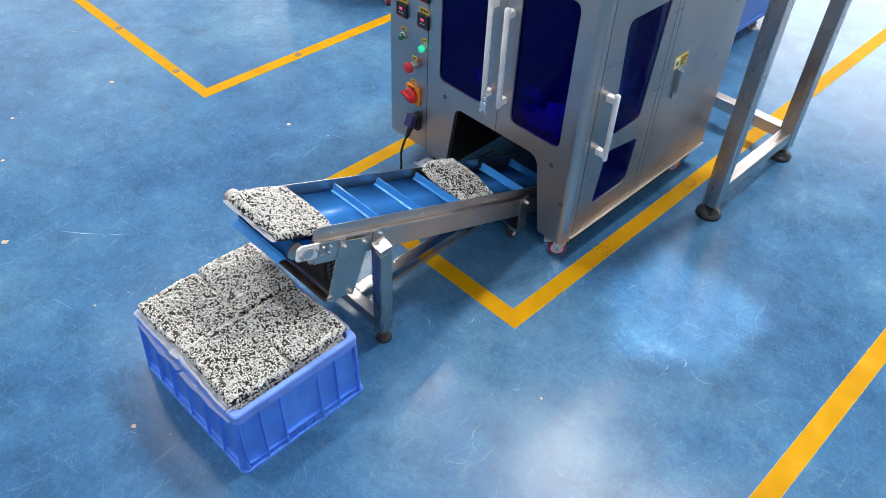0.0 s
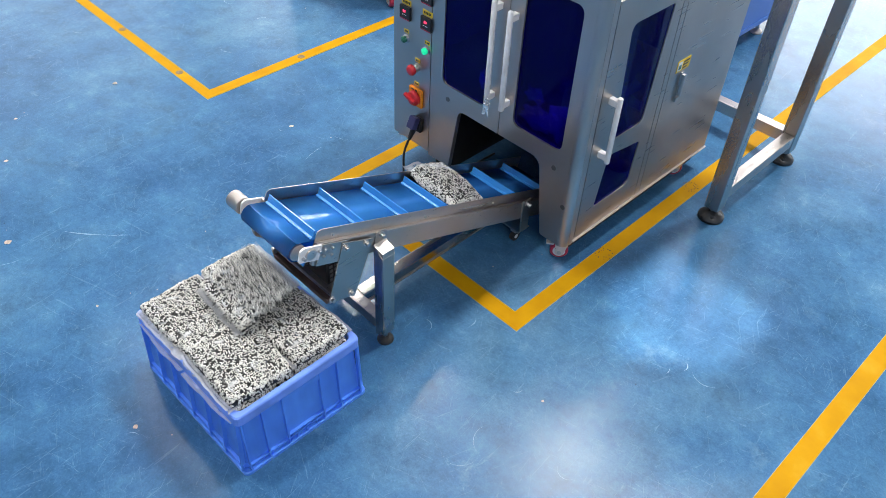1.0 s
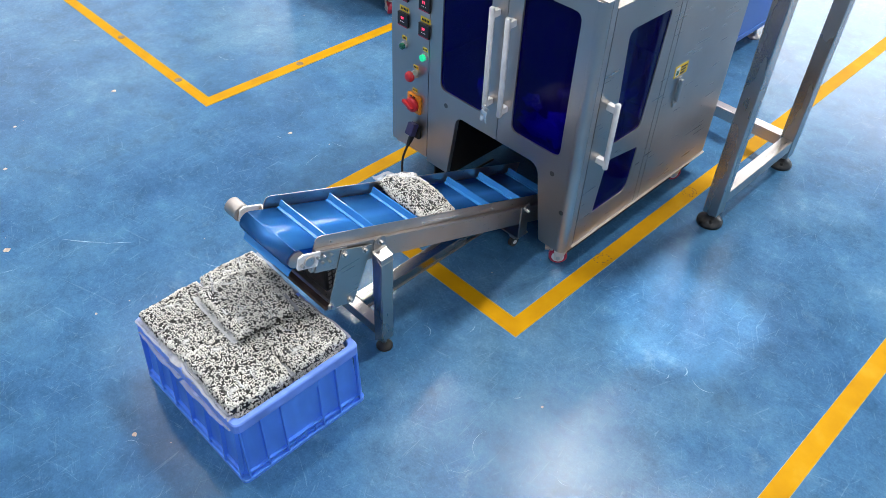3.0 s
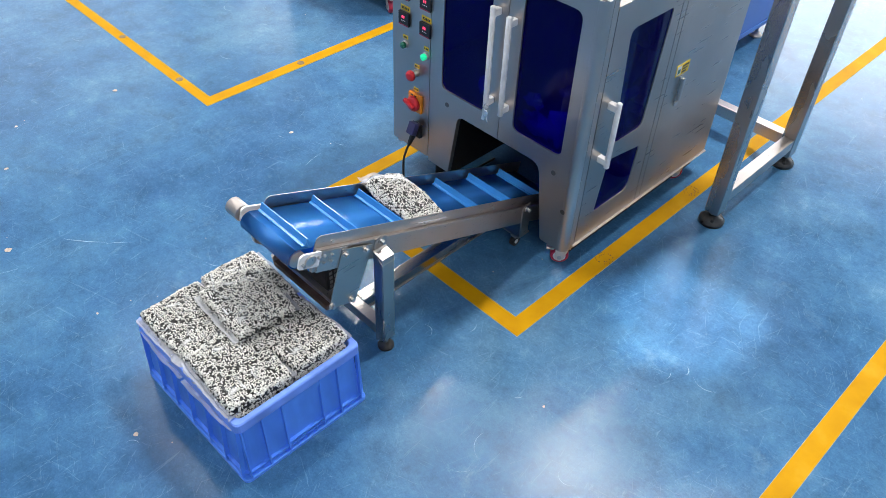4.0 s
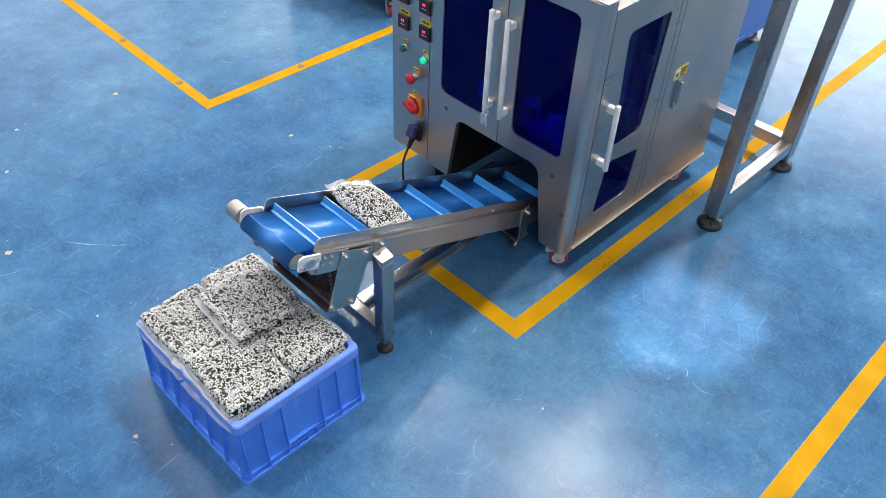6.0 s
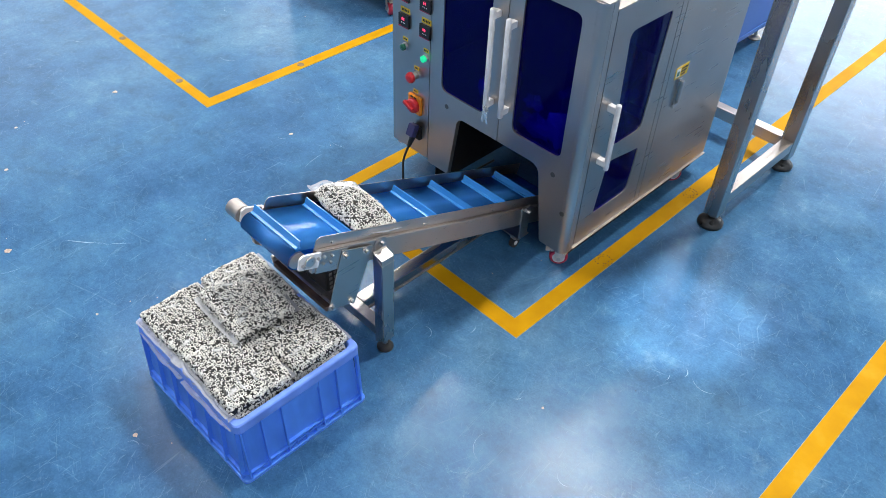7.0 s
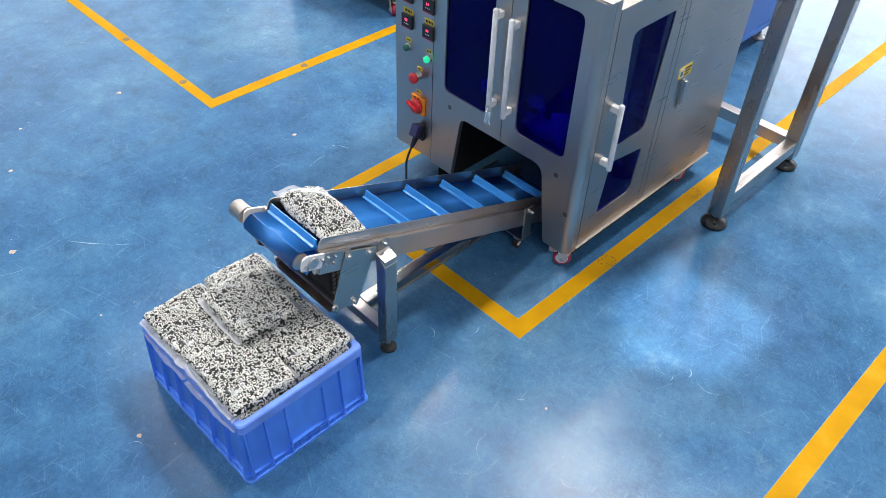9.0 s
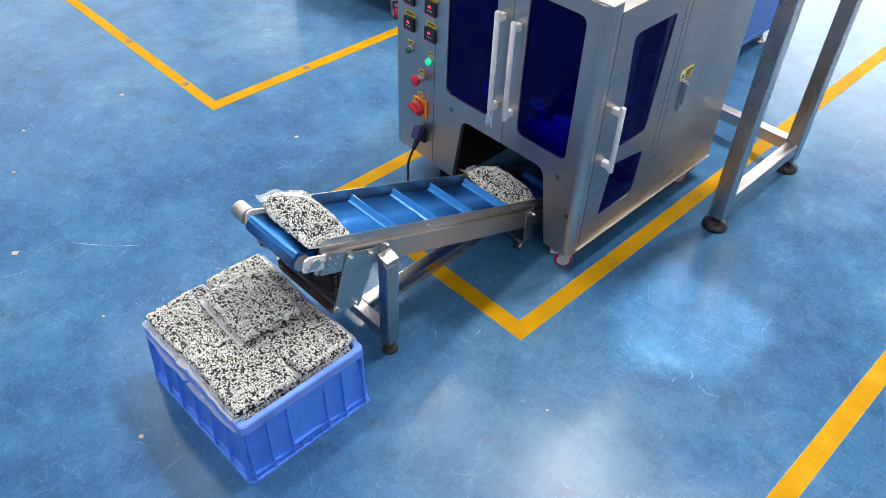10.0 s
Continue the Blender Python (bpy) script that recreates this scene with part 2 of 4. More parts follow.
def line_mat():
    m, n, l, b = mat("yellow_floor_paint", (0.80, 0.46, 0.01), 0.6)
    b.inputs["Specular IOR Level"].default_value = 0.08
    t = noise_node(n, l, 9, 6)
    s = noise_node(n, l, 60, 4)
    c = ramp(n, l, t.outputs[0], [(0.3, (0.45, 0.215, 0.001)), (0.60, (0.53, 0.268, 0.001)), (0.75, (0.57, 0.32, 0.015))])
    k = ramp(n, l, s.outputs[0], [(0.72, grey(0)), (0.78, grey(0.7))])
    l.new(mix(n, l, k.outputs[0], c.outputs[0], (0.16, 0.12, 0.08)), b.inputs["Base Color"])
    bump(n, l, b, t.outputs[0], 0.1, 0.003)
    return m


LINE = line_mat()
LINE_EDGE = plain("pale_paint_edge", (0.36, 0.31, 0.17), 0.55, 40, 0.4)

# ---- mesh tools ----
def part(name, bm, material, parent=None, label="", smooth=False):
    me = bpy.data.meshes.new(name)
    bmesh.ops.recalc_face_normals(bm, faces=bm.faces)
    bm.to_mesh(me)
    bm.free()
    me.materials.append(material)
    if smooth:
        for p in me.polygons:
            p.use_smooth = True
    ob = new(name, me)
    if parent is not None:
        ob.parent = parent
    if label:
        ob["label"] = label
    return ob


def thing(name, label, category, group="", kind="", m=None):
    ob = tagged(new(name), label, category, group, kind)
    ob.empty_display_size = 0.05
    if m is not None:
        ob.matrix_world = m
    return ob


def box(bm, x0, x1, y0, y1, z0, z1, bevel=0.0, m=None):
    r = bmesh.ops.create_cube(bm, size=1)
    bmesh.ops.transform(bm, matrix=Matrix.LocRotScale(((x0 + x1) / 2, (y0 + y1) / 2, (z0 + z1) / 2), None, (abs(x1 - x0), abs(y1 - y0), abs(z1 - z0))), verts=r["verts"])
    vs = r["verts"]
    if bevel:
        es = list({e for v in vs for e in v.link_edges})
        out = bmesh.ops.bevel(bm, geom=es, offset=bevel, segments=2, affect="EDGES", profile=0.6)
        vs = list({v for f in out["faces"] for v in f.verts} | {v for v in vs if v.is_valid})
    if m is not None:
        bmesh.ops.transform(bm, matrix=m, verts=vs)
    return bm


def bx(*a, **k):
    return box(bmesh.new(), *a, **k)


def cyl(bm, p0, p1, r0, r1=None, seg=24):
    p0, p1 = Vector(p0), Vector(p1)
    d = p1 - p0
    m = Matrix.Translation((p0 + p1) / 2) @ d.to_track_quat("Z", "Y").to_matrix().to_4x4()
    bmesh.ops.create_cone(bm, cap_ends=True, segments=seg, radius1=r0, radius2=r0 if r1 is None else r1, depth=d.length, matrix=m)
    return bm


def rod(*a, **k):
    return cyl(bmesh.new(), *a, **k)


def lathe(bm, base, axis, profile, seg=24):
    """Rings of (distance along the axis, radius)."""
    q = Vector(axis).to_track_quat("Z", "Y").to_matrix().to_4x4()
    m = Matrix.Translation(base) @ q
    rings = []
    for h, r in profile:
        rings.append([bm.verts.new(m @ Vector((r * math.cos(2 * math.pi * i / seg), r * math.sin(2 * math.pi * i / seg), h))) for i in range(seg)])
    for a, b in zip(rings, rings[1:]):
        for i in range(seg):
            bm.faces.new((a[i], a[(i + 1) % seg], b[(i + 1) % seg], b[i]))
    bm.faces.new(rings[0])
    bm.faces.new(rings[-1])
    return bm


def rounded(pts, r, seg=5):
    """A closed outline with its corners rounded; r may be one radius or one for each corner."""
    out, n = [], len(pts)
    for i in range(n):
        p, a, b = Vector(pts[i]), Vector(pts[i - 1]), Vector(pts[(i + 1) % n])
        ri = r[i] if isinstance(r, (list, tuple)) else r
        if ri <= 0:
            out.append(tuple(p))
            continue
        u, v = (a - p).normalized(), (b - p).normalized()
        k = min(ri / math.tan(u.angle(v) / 2), (a - p).length * 0.49, (b - p).length * 0.49)
        s, e = p + u * k, p + v * k
        for j in range(seg + 1):
            t = j / seg
            out.append(tuple((1 - t) ** 2 * s + 2 * t * (1 - t) * p + t * t * e))
    return out


def plate(outer, holes, at, thick):
    """A flat sheet with holes: 2D outlines, put into space by at(u, v, depth)."""
    bm = bmesh.new()
    loops = []
    for loop in (outer, *holes):
        vs = [bm.verts.new((u, v, 0)) for u, v in loop]
        loops.append(vs)
        for i in range(len(vs)):
            bm.edges.new((vs[i], vs[(i + 1) % len(vs)]))
    bmesh.ops.triangle_fill(bm, use_beauty=True, edges=bm.edges[:], normal=(0, 0, 1))
    tris = [[v for v in f.verts] for f in bm.faces]
    twin = {v: bm.verts.new((v.co.x, v.co.y, thick)) for vs in loops for v in vs}
    for t in tris:
        bm.faces.new([twin[v] for v in reversed(t)])
    for vs in loops:
        for i in range(len(vs)):
            a, b = vs[i], vs[(i + 1) % len(vs)]
            bm.faces.new((a, b, twin[b], twin[a]))
    for v in bm.verts:
        v.co = at(*v.co)
    return bm


def rect(u0, u1, v0, v1):
    return [(u0, v0), (u1, v0), (u1, v1), (u0, v1)]


def tube(bm, pts, r, seg=8):
    """A round cable along points."""
    pts = [Vector(p) for p in pts]
    fine = []
    for i in range(len(pts) - 1):
        p0, p1, p2, p3 = pts[max(i - 1, 0)], pts[i], pts[i + 1], pts[min(i + 2, len(pts) - 1)]
        for j in range(6):
            t = j / 6
            fine.append(0.5 * (2 * p1 + (p2 - p0) * t + (2 * p0 - 5 * p1 + 4 * p2 - p3) * t * t + (3 * p1 - p0 - 3 * p2 + p3) * t ** 3))
    fine.append(pts[-1])
    rings = []
    for i, p in enumerate(fine):
        d = (fine[min(i + 1, len(fine) - 1)] - fine[max(i - 1, 0)]).normalized()
        q = d.to_track_quat("Z", "Y")
        rings.append([bm.verts.new(p + q @ Vector((r * math.cos(2 * math.pi * k / seg), r * math.sin(2 * math.pi * k / seg), 0))) for k in range(seg)])
    for a, b in zip(rings, rings[1:]):
        for k in range(seg):
            bm.faces.new((a[k], a[(k + 1) % seg], b[(k + 1) % seg], b[k]))
    bm.faces.new(rings[0])
    bm.faces.new(rings[-1])
    return bm


# ---- hall ----
tagged(part("floor", bx(X0, X1, Y0, Y1, -0.2, 0.0), FLOOR), "worn glossy blue epoxy factory floor with scuffs", "floor", kind="structure")
# the ceiling: strips that leave the skylights and the added sun cut-out open
def ceiling():
    holes = [rect(sx - sw / 2, sx + sw / 2, sy - sl / 2, sy + sl / 2) for sx, sy, sw, sl, _ in SKYLIGHTS] + [SUN_CUTOUT]
    return plate(rect(X0, X1, Y0, Y1), holes, lambda u, v, d: Vector((u, v, CEIL + d)), 0.12)


tagged(part("ceiling", ceiling(), CONCRETE), "pale painted hall ceiling with skylight openings", "ceiling", kind="structure")
tagged(part("wall_west", plate(rect(Y0, Y1, 0, CEIL), [rect(u - w / 2, u + w / 2, z0, z1) for u, w, z0, z1, _ in WEST], lambda u, v, d: Vector((X0 - d, u, v)), 0.2), CONCRETE), "plain pale painted hall wall", "wall", kind="structure")
tagged(part("wall_east", bx(X1, X1 + 0.2, Y0, Y1, 0, CEIL), CONCRETE), "plain pale painted hall wall", "wall", kind="structure")
tagged(part("wall_south", bx(X0, X1, Y0 - 0.2, Y0, 0, CEIL), CONCRETE), "plain pale painted hall wall", "wall", kind="structure")
tagged(part("wall_north", plate(rect(X0, X1, 0, CEIL), [rect(u - w / 2, u + w / 2, z0, z1) for u, w, z0, z1, _ in NORTH], lambda u, v, d: Vector((u, Y1 + d, v)), 0.2), CONCRETE), "pale hall wall with tall daylit openings", "wall", kind="structure")


sign = thing("exit_sign", "green lit sign on the far hall wall", "sign")
part("sign_case", bx(-7.62, -7.18, Y1 - 0.06, Y1 - 0.002, 2.02, 2.30, 0.01), WHITE_AL, sign)
part("sign_face", bx(-7.60, -7.20, Y1 - 0.066, Y1 - 0.0605, 2.04, 2.28), glowing("green_sign_glow", (0.02, 0.75, 0.45), 14.0), sign)


def floor_lines():
    """Painted bays: an L or a strip for each bay, mitred into one outline, with a pale edge."""
    w = 0.059
    bays = {
        "machine": [(-0.908, 6.0), (-0.908, -0.343), (0.094, -0.343), (0.094, 6.0), (0.094 - w, 6.0), (0.094 - w, -0.343 + w), (-0.908 + w, -0.343 + w), (-0.908 + w, 6.0)],
        "west": [(-1.700, 6.0), (-1.700, -0.343), (-6.0, -0.343), (-6.0, -0.343 + w * 0.8), (-1.700 - w, -0.343 + w * 0.8), (-1.700 - w, 6.0)],
        "east": [(0.919, 6.0), (0.919, -0.343), (5.0, -0.343), (5.0, -0.343 + w), (0.919 + w, -0.343 + w), (0.919 + w, 6.0)],
    }
    def grown(pts, e):
        out, n = [], len(pts)
        turn = sum((pts[i][0] - pts[i - 1][0]) * (pts[i][1] + pts[i - 1][1]) for i in range(n))
        sgn = 1 if turn < 0 else -1
        for i in range(n):
            p, a, q = Vector(pts[i]), Vector(pts[i - 1]), Vector(pts[(i + 1) % n])
            u, v = (p - a).normalized(), (q - p).normalized()
            out.append(tuple(p + sgn * e * (Vector((u.y, -u.x)) + Vector((v.y, -v.x)))))
        return out
    for pts in bays.values():
        ob = part("floor_marking", plate(pts, [], lambda u, v, d: Vector((u, v, 0.0006 + d)), 0.0012), LINE)
        part("paint_edge", plate(grown(pts, 0.0014), [], lambda u, v, d: Vector((u, v, 0.0001 + d)), 0.0008), LINE_EDGE, ob, "pale ragged paint edge")
        tagged(ob, "worn yellow painted bay line on blue floor", "floor marking", "bay lines on the floor", "structure")


floor_lines()

# ---- packing machine ----
YF = -0.017          # front of the doors
TOP = 0.985


def machine():
    g = thing("packing_machine", "grey stainless steel packing machine with blue tinted windows, on castors", "packing machine")
    front = lambda u, v, d: Vector((u, YF + d, v))
    side = lambda u, v, d: Vector((0.0 - d, u, v))
    # the shell
    part("side_panel", bx(-0.852, -0.849, YF + 0.004, 0.868, 0.13, TOP, 0.0008), STEEL, g)
    part("back_panel", bx(-0.848, -0.004, 0.866, 0.869, 0.10, TOP, 0.0008), STEEL, g)
    part("top_panel", plate([(-0.852, YF + 0.006), (0.0, YF + 0.006), (0.0, 0.039), (-0.10, 0.039), (-0.10, 0.3905), (0.0, 0.3905), (0.0, 0.869), (-0.852, 0.869)], [], lambda u, v, d: Vector((u, v, TOP + 0.001 + d)), 0.003), STEEL, g)
    part("door_ledge", bx(-0.10, -0.0005, 0.041, 0.3885, TOP - 0.0315, TOP - 0.028), STEEL, g)
    part("door_riser", bx(-0.104, -0.101, 0.039, 0.3905, TOP - 0.0315, TOP), STEEL, g)
    part("base_rail", bx(-0.012, -0.0015, 0.02, 0.868, 0.083, 0.103, 0.002), STEEL_X, g)
    part("bottom_lip", bx(-0.001, 0.0075, 0.030, 0.868, 0.0965, 0.1005, 0.001), GALV, g, "bright folded bottom edge")
    part("base_rail", bx(-0.848, -0.83, 0.0, 0.868, 0.11, 0.13, 0.002), STEEL_X, g)
    # added boards, painted as shade, that block light and view inside
    part("deck_blind", plate(rect(-0.84, -0.02, 0.04, 0.86), [rect(-0.46, -0.03, 0.045, 0.50)], lambda u, v, d: Vector((u, v, 0.40 + d)), 0.004), INNER_SHADE, g)
    part("tunnel_light_block", bx(-0.64, -0.636, 0.004, 0.86, 0.015, 0.399), INNER_SHADE, g)
    part("back_light_block", bx(-0.635, -0.045, 0.44, 0.444, 0.015, 0.399), INNER_SHADE, g)
    part("tunnel_light_block", bx(-0.040, -0.036, 0.06, 0.86, 0.015, 0.19), INNER_SHADE, g)
    # an added near-black chute that hides the bag until it drops
    part("bag_hider", plate(rect(-0.455, -0.150, 0.060, 0.290), [rect(-0.452, -0.153, 0.063, 0.287)], lambda u, v, d: Vector((u, v, 0.45 + d)), 0.50), INNER_SHADE, g)
    # control column at the front
    col = part("control_panel", plate(rounded(rect(-0.852, -0.664, 0.135, TOP), [0.002, 0.002, 0.002, 0.002]), [], front, 0.02), STEEL, g)
    # doors
    lid = rounded([(-0.661, 0.122), (-0.556, 0.122), (-0.519, 0.385), (-0.3355, 0.385), (-0.3355, TOP), (-0.661, TOP)], [0.004, 0.004, 0.035, 0.002, 0.004, 0.004])
    wl = rounded(rect(-0.604, -0.398, 0.458, 0.935), 0.03)
    dl = part("door", plate(lid, [wl], front, 0.018), STEEL, g)
    rid = rounded([(-0.3325, 0.385), (-0.150, 0.385), (-0.104, 0.090), (-0.0305, 0.090), (-0.0305, TOP), (-0.3325, TOP)], [0.002, 0.045, 0.012, 0.004, 0.004, 0.004])
    wr = rounded(rect(-0.277, -0.072, 0.452, 0.935), 0.03)
    dr = part("door", plate(rid, [wr], front, 0.018), STEEL, g)
    for w, d in ((wl, dl), (wr, dr)):
        part("window_pane", plate([(u * 1.0, v) for u, v in w], [], lambda u, v, q: Vector((u, YF + 0.006 + q, v)), 0.004), ACRYLIC, d, "dark blue tinted acrylic window").visible_shadow = False
    # rounded corner post
    bm = bmesh.new()
    prof = [(-0.030, YF)] + [(-0.026 + 0.026 * math.sin(a), YF + 0.026 - 0.026 * math.cos(a)) for a in [i * math.pi / 36 for i in range(19)]] + [(0.0, 0.011), (-0.004, 0.011), (-0.030, 0.004)]
    for z0, z1 in ((0.088, TOP),):
        lo = [bm.verts.new((x, y, z0)) for x, y in prof]
        hi = [bm.verts.new((x, y, z1)) for x, y in prof]
        for i in range(len(prof)):
            j = (i + 1) % len(prof)
            bm.faces.new((lo[i], lo[j], hi[j], hi[i]))
        bm.faces.new(lo)
        bm.faces.new(hi)
    part("corner_post", bm, STEEL, g, smooth=False)
    # side door with its two windows
    part("hinge_strip", bx(-0.012, 0.0, 0.0135, 0.038, 0.092, TOP, 0.001), STEEL, g)
    up = rounded([(0.158, 0.456), (0.312, 0.456), (0.342, 0.864), (0.126, 0.864)], [0.03, 0.03, 0.010, 0.03])
    lo = rounded([(0.122, 0.196), (0.316, 0.196), (0.330, 0.372), (0.150, 0.400)], [0.012, 0.035, 0.012, 0.03])
    sd = part("side_door", plate(rounded(rect(0.041, 0.3885, 0.106, TOP - 0.032), 0.003), [up, lo], side, 0.014), STEEL_SIDE, g)
    for w in (up, lo):
        part("window_pane", plate(w, [], lambda u, v, q: Vector((-0.004 - q, u, v)), 0.004), ACRYLIC, sd, "dark blue tinted acrylic window").visible_shadow = False
    part("hinge_strip", bx(-0.012, 0.0, 0.392, 0.418, 0.104, TOP, 0.001), STEEL_SIDE, g)
    rp = part("side_panel", bx(-0.014, 0.0, 0.421, 0.868, 0.104, TOP, 0.002), STEEL_SIDE, g)
    for i in range(30):
        part("hinge_knuckle", rod((-0.0005, 0.0118, 0.10 + i * 0.029), (-0.0005, 0.0118, 0.123 + i * 0.029), 0.0022, seg=8), STEEL, g)
    # latch and its warning label
    part("latch_plate", bx(0.0, 0.004, 0.494, 0.514, 0.468, 0.572, 0.002), CHROME, rp)
    part("latch_lever", bx(0.004, 0.016, 0.497, 0.511, 0.482, 0.566, 0.004), CHROME, rp)
    part("latch_key", bx(0.004, 0.010, 0.488, 0.508, 0.462, 0.478, 0.002), CHROME, rp)
    lb = part("warning_label", bx(0.0, 0.0012, 0.458, 0.535, 0.580, 0.622), YELLOW_LB, rp)
    part("label_mark", bx(0.0012, 0.0018, 0.463, 0.487, 0.585, 0.617), WHITE_PL, lb)
    part("label_mark", bx(0.0018, 0.0024, 0.468, 0.482, 0.590, 0.606), GREEN_DK, lb)
    for i in range(3):
        part("label_mark", bx(0.0012, 0.0018, 0.494, 0.530 - 0.006 * i, 0.608 - i * 0.011, 0.614 - i * 0.011), BLACK, lb)
    # long white handles
    def handle(p0, p1, out, r, parent):
        p0, p1, out = Vector(p0), Vector(p1), Vector(out)
        h = part("handle", lathe(bmesh.new(), p0 - (p1 - p0).normalized() * 0.022, p1 - p0, [(0, r * 0.7), (0.003, r), ((p1 - p0).length + 0.041, r), ((p1 - p0).length + 0.044, r * 0.7)], 20), WHITE_AL, parent, "long white anodised handle", True)
        for p in (p0, p1):
            base = p - out
            bm = bmesh.new()
            q = out.to_track_quat("Z", "Y").to_matrix().to_4x4()
            box(bm, -0.010, 0.010, -0.011, 0.011, 0, out.length, 0.003, Matrix.Translation(base) @ q)
            part("handle_bracket", bm, WHITE_AL, h)
    handle((-0.370, -0.048, 0.525), (-0.370, -0.048, 0.832), (0, -0.030, 0), 0.0092, dl)
    handle((-0.305, -0.048, 0.525), (-0.305, -0.048, 0.822), (0, -0.030, 0), 0.0092, dr)
    handle((0.034, 0.087, 0.439), (0.034, 0.087, 0.634), (0.034, 0, 0), 0.0088, sd)
    # keys on a ring below the lock
    ring = part("key_ring", tube(bmesh.new(), [(-0.350 + 0.011 * math.cos(q * math.pi / 6), -0.066 - 0.003 * math.sin(q), 0.522 + 0.011 * math.sin(q * math.pi / 6)) for q in range(13)], 0.0014), BRIGHT, dl, "bright steel key ring")
    for dx, turn in ((0.0, 10), (0.009, -12), (0.016, 22)):
        bm = bx(-0.0035, 0.0035, -0.001, 0.001, -0.042, -0.012, 0.0006)
        box(bm, -0.0065, 0.0065, -0.001, 0.001, -0.014, 0.0, 0.0006)
        bmesh.ops.transform(bm, matrix=pose(-0.356 + dx, -0.070 - dx * 0.2, 0.514, 0, turn, 0), verts=bm.verts)
        part("key", bm, BRIGHT, ring)
    # round screw plugs
    for u, v in ((-0.573, 0.405), (-0.089, 0.382), (-0.03, 0.255)):
        part("plug", rod((u, YF - 0.0012, v), (u, YF + 0.001, v), 0.009, seg=18), STEEL_DK, g)
    part("warning_label", bx(-0.262, -0.205, YF - 0.0012, YF, 0.945, 0.972), YELLOW_LB, dr)
    # controls
    def meter(u, v):
        b = part("temperature_controller", bx(u - 0.025, u + 0.025, YF - 0.010, YF, v - 0.024, v + 0.024, 0.002), BLACK, col, "black controller with red digits")
        part("bezel", bx(u - 0.0235, u + 0.0235, YF - 0.0105, YF - 0.010, v - 0.0225, v - 0.0195), RED_PU, b)
        for k in range(2):
            part("digit_bar", bx(u - 0.007 + k * 0.008, u - 0.0025 + k * 0.008, YF - 0.0108, YF - 0.010, v + 0.003, v + 0.012), DIGIT, b)
        for k in range(3):
            part("key_dot", bx(u - 0.010 + k * 0.008, u - 0.006 + k * 0.008, YF - 0.0106, YF - 0.010, v - 0.008, v - 0.005), WHITE_AL, b)
        tag(u + 0.001, v + 0.037, 0.046, 0.018)

    def tag(u, v, w, h):
        b = part("label_plate", bx(u - w / 2, u + w / 2, YF - 0.0012, YF, v - h / 2, v + h / 2), YELLOW_LB, col)
        n = max(2, round(w / 0.009))
        for k in range(n):
            x = u - w * 0.4 + w * 0.8 * (k + 0.5) / n
            part("label_mark", bx(x - w * 0.28 / n, x + w * 0.28 / n, YF - 0.0017, YF - 0.0012, v - h * 0.25, v + h * 0.22), BLACK, b)
    for u, v in ((-0.788, 0.648), (-0.684, 0.646), (-0.788, 0.742), (-0.684, 0.740), (-0.788, 0.836), (-0.684, 0.834)):
        meter(u, v)
    # green buttons
    for u, v, m in ((-0.788, 0.550, GREEN_DK), (-0.684, 0.547, GREEN_LIT)):
        b = part("button_collar", lathe(bmesh.new(), (u, YF, v), (0, -1, 0), [(0, 0.0145), (0.004, 0.0145), (0.006, 0.012)]), CHROME, col)
        part("button_cap", lathe(bmesh.new(), (u, YF - 0.004, v), (0, -1, 0), [(0, 0.0115), (0.012, 0.0115), (0.014, 0.0095)]), m, b, "green push button", True)
        tag(u + 0.002, v + 0.029, 0.024, 0.013)
    # emergency stop
    b = part("stop_collar", lathe(bmesh.new(), (-0.729, YF, 0.462), (0, -1, 0), [(0, 0.0145), (0.010, 0.014), (0.022, 0.010)]), CHROME, col)
    part("stop_button", lathe(bmesh.new(), (-0.729, YF - 0.020, 0.462), (0, -1, 0), [(0, 0.012), (0.004, 0.0195), (0.012, 0.0200), (0.018, 0.017), (0.020, 0.009)]), RED_PL, b, "red mushroom stop button", True)
    tag(-0.727, 0.490, 0.024, 0.014)
    # main switch
    b = part("main_switch", bx(-0.760, -0.694, YF - 0.012, YF, 0.309, 0.381, 0.004), ORANGE, col, "orange rotary main switch plate")
    part("switch_dial", lathe(bmesh.new(), (-0.727, YF - 0.012, 0.344), (0, -1, 0), [(0, 0.029), (0.012, 0.028), (0.016, 0.024)]), RED_PL, b, "red rotary dial", True)
    bm = bx(-0.034, 0.018, -0.014, 0.0, -0.006, 0.006, 0.003)
    bmesh.ops.transform(bm, matrix=pose(-0.727, YF - 0.026, 0.344, 0, 20, 0), verts=bm.verts)
    part("switch_grip", bm, RED_PL, b)
    for k in range(2):
        part("switch_mark", bx(-0.746 + k * 0.018, -0.734 + k * 0.018, YF - 0.0125, YF - 0.012, 0.372, 0.378), BLACK, b)
    tag(-0.730, 0.396, 0.024, 0.013)
    # socket, plug and cable
    b = part("power_socket", bx(-0.732, -0.692, YF - 0.016, YF, 0.206, 0.262, 0.004), BLACK, col)
    bm = bx(-0.017, 0.017, -0.026, 0.0, -0.042, 0.005, 0.004)
    bmesh.ops.transform(bm, matrix=pose(-0.712, YF - 0.013, 0.264, -24, 0, 0), verts=bm.verts)
    part("socket_cover", bm, NAVY_PL, b)
    part("cover_clip", bx(-0.730, -0.696, YF - 0.024, YF - 0.012, 0.264, 0.270, 0.002), NAVY_PL, b)
    part("plug", rod((-0.714, YF - 0.028, 0.222), (-0.718, YF - 0.046, 0.182), 0.012, 0.007, 14), BLACK, b)
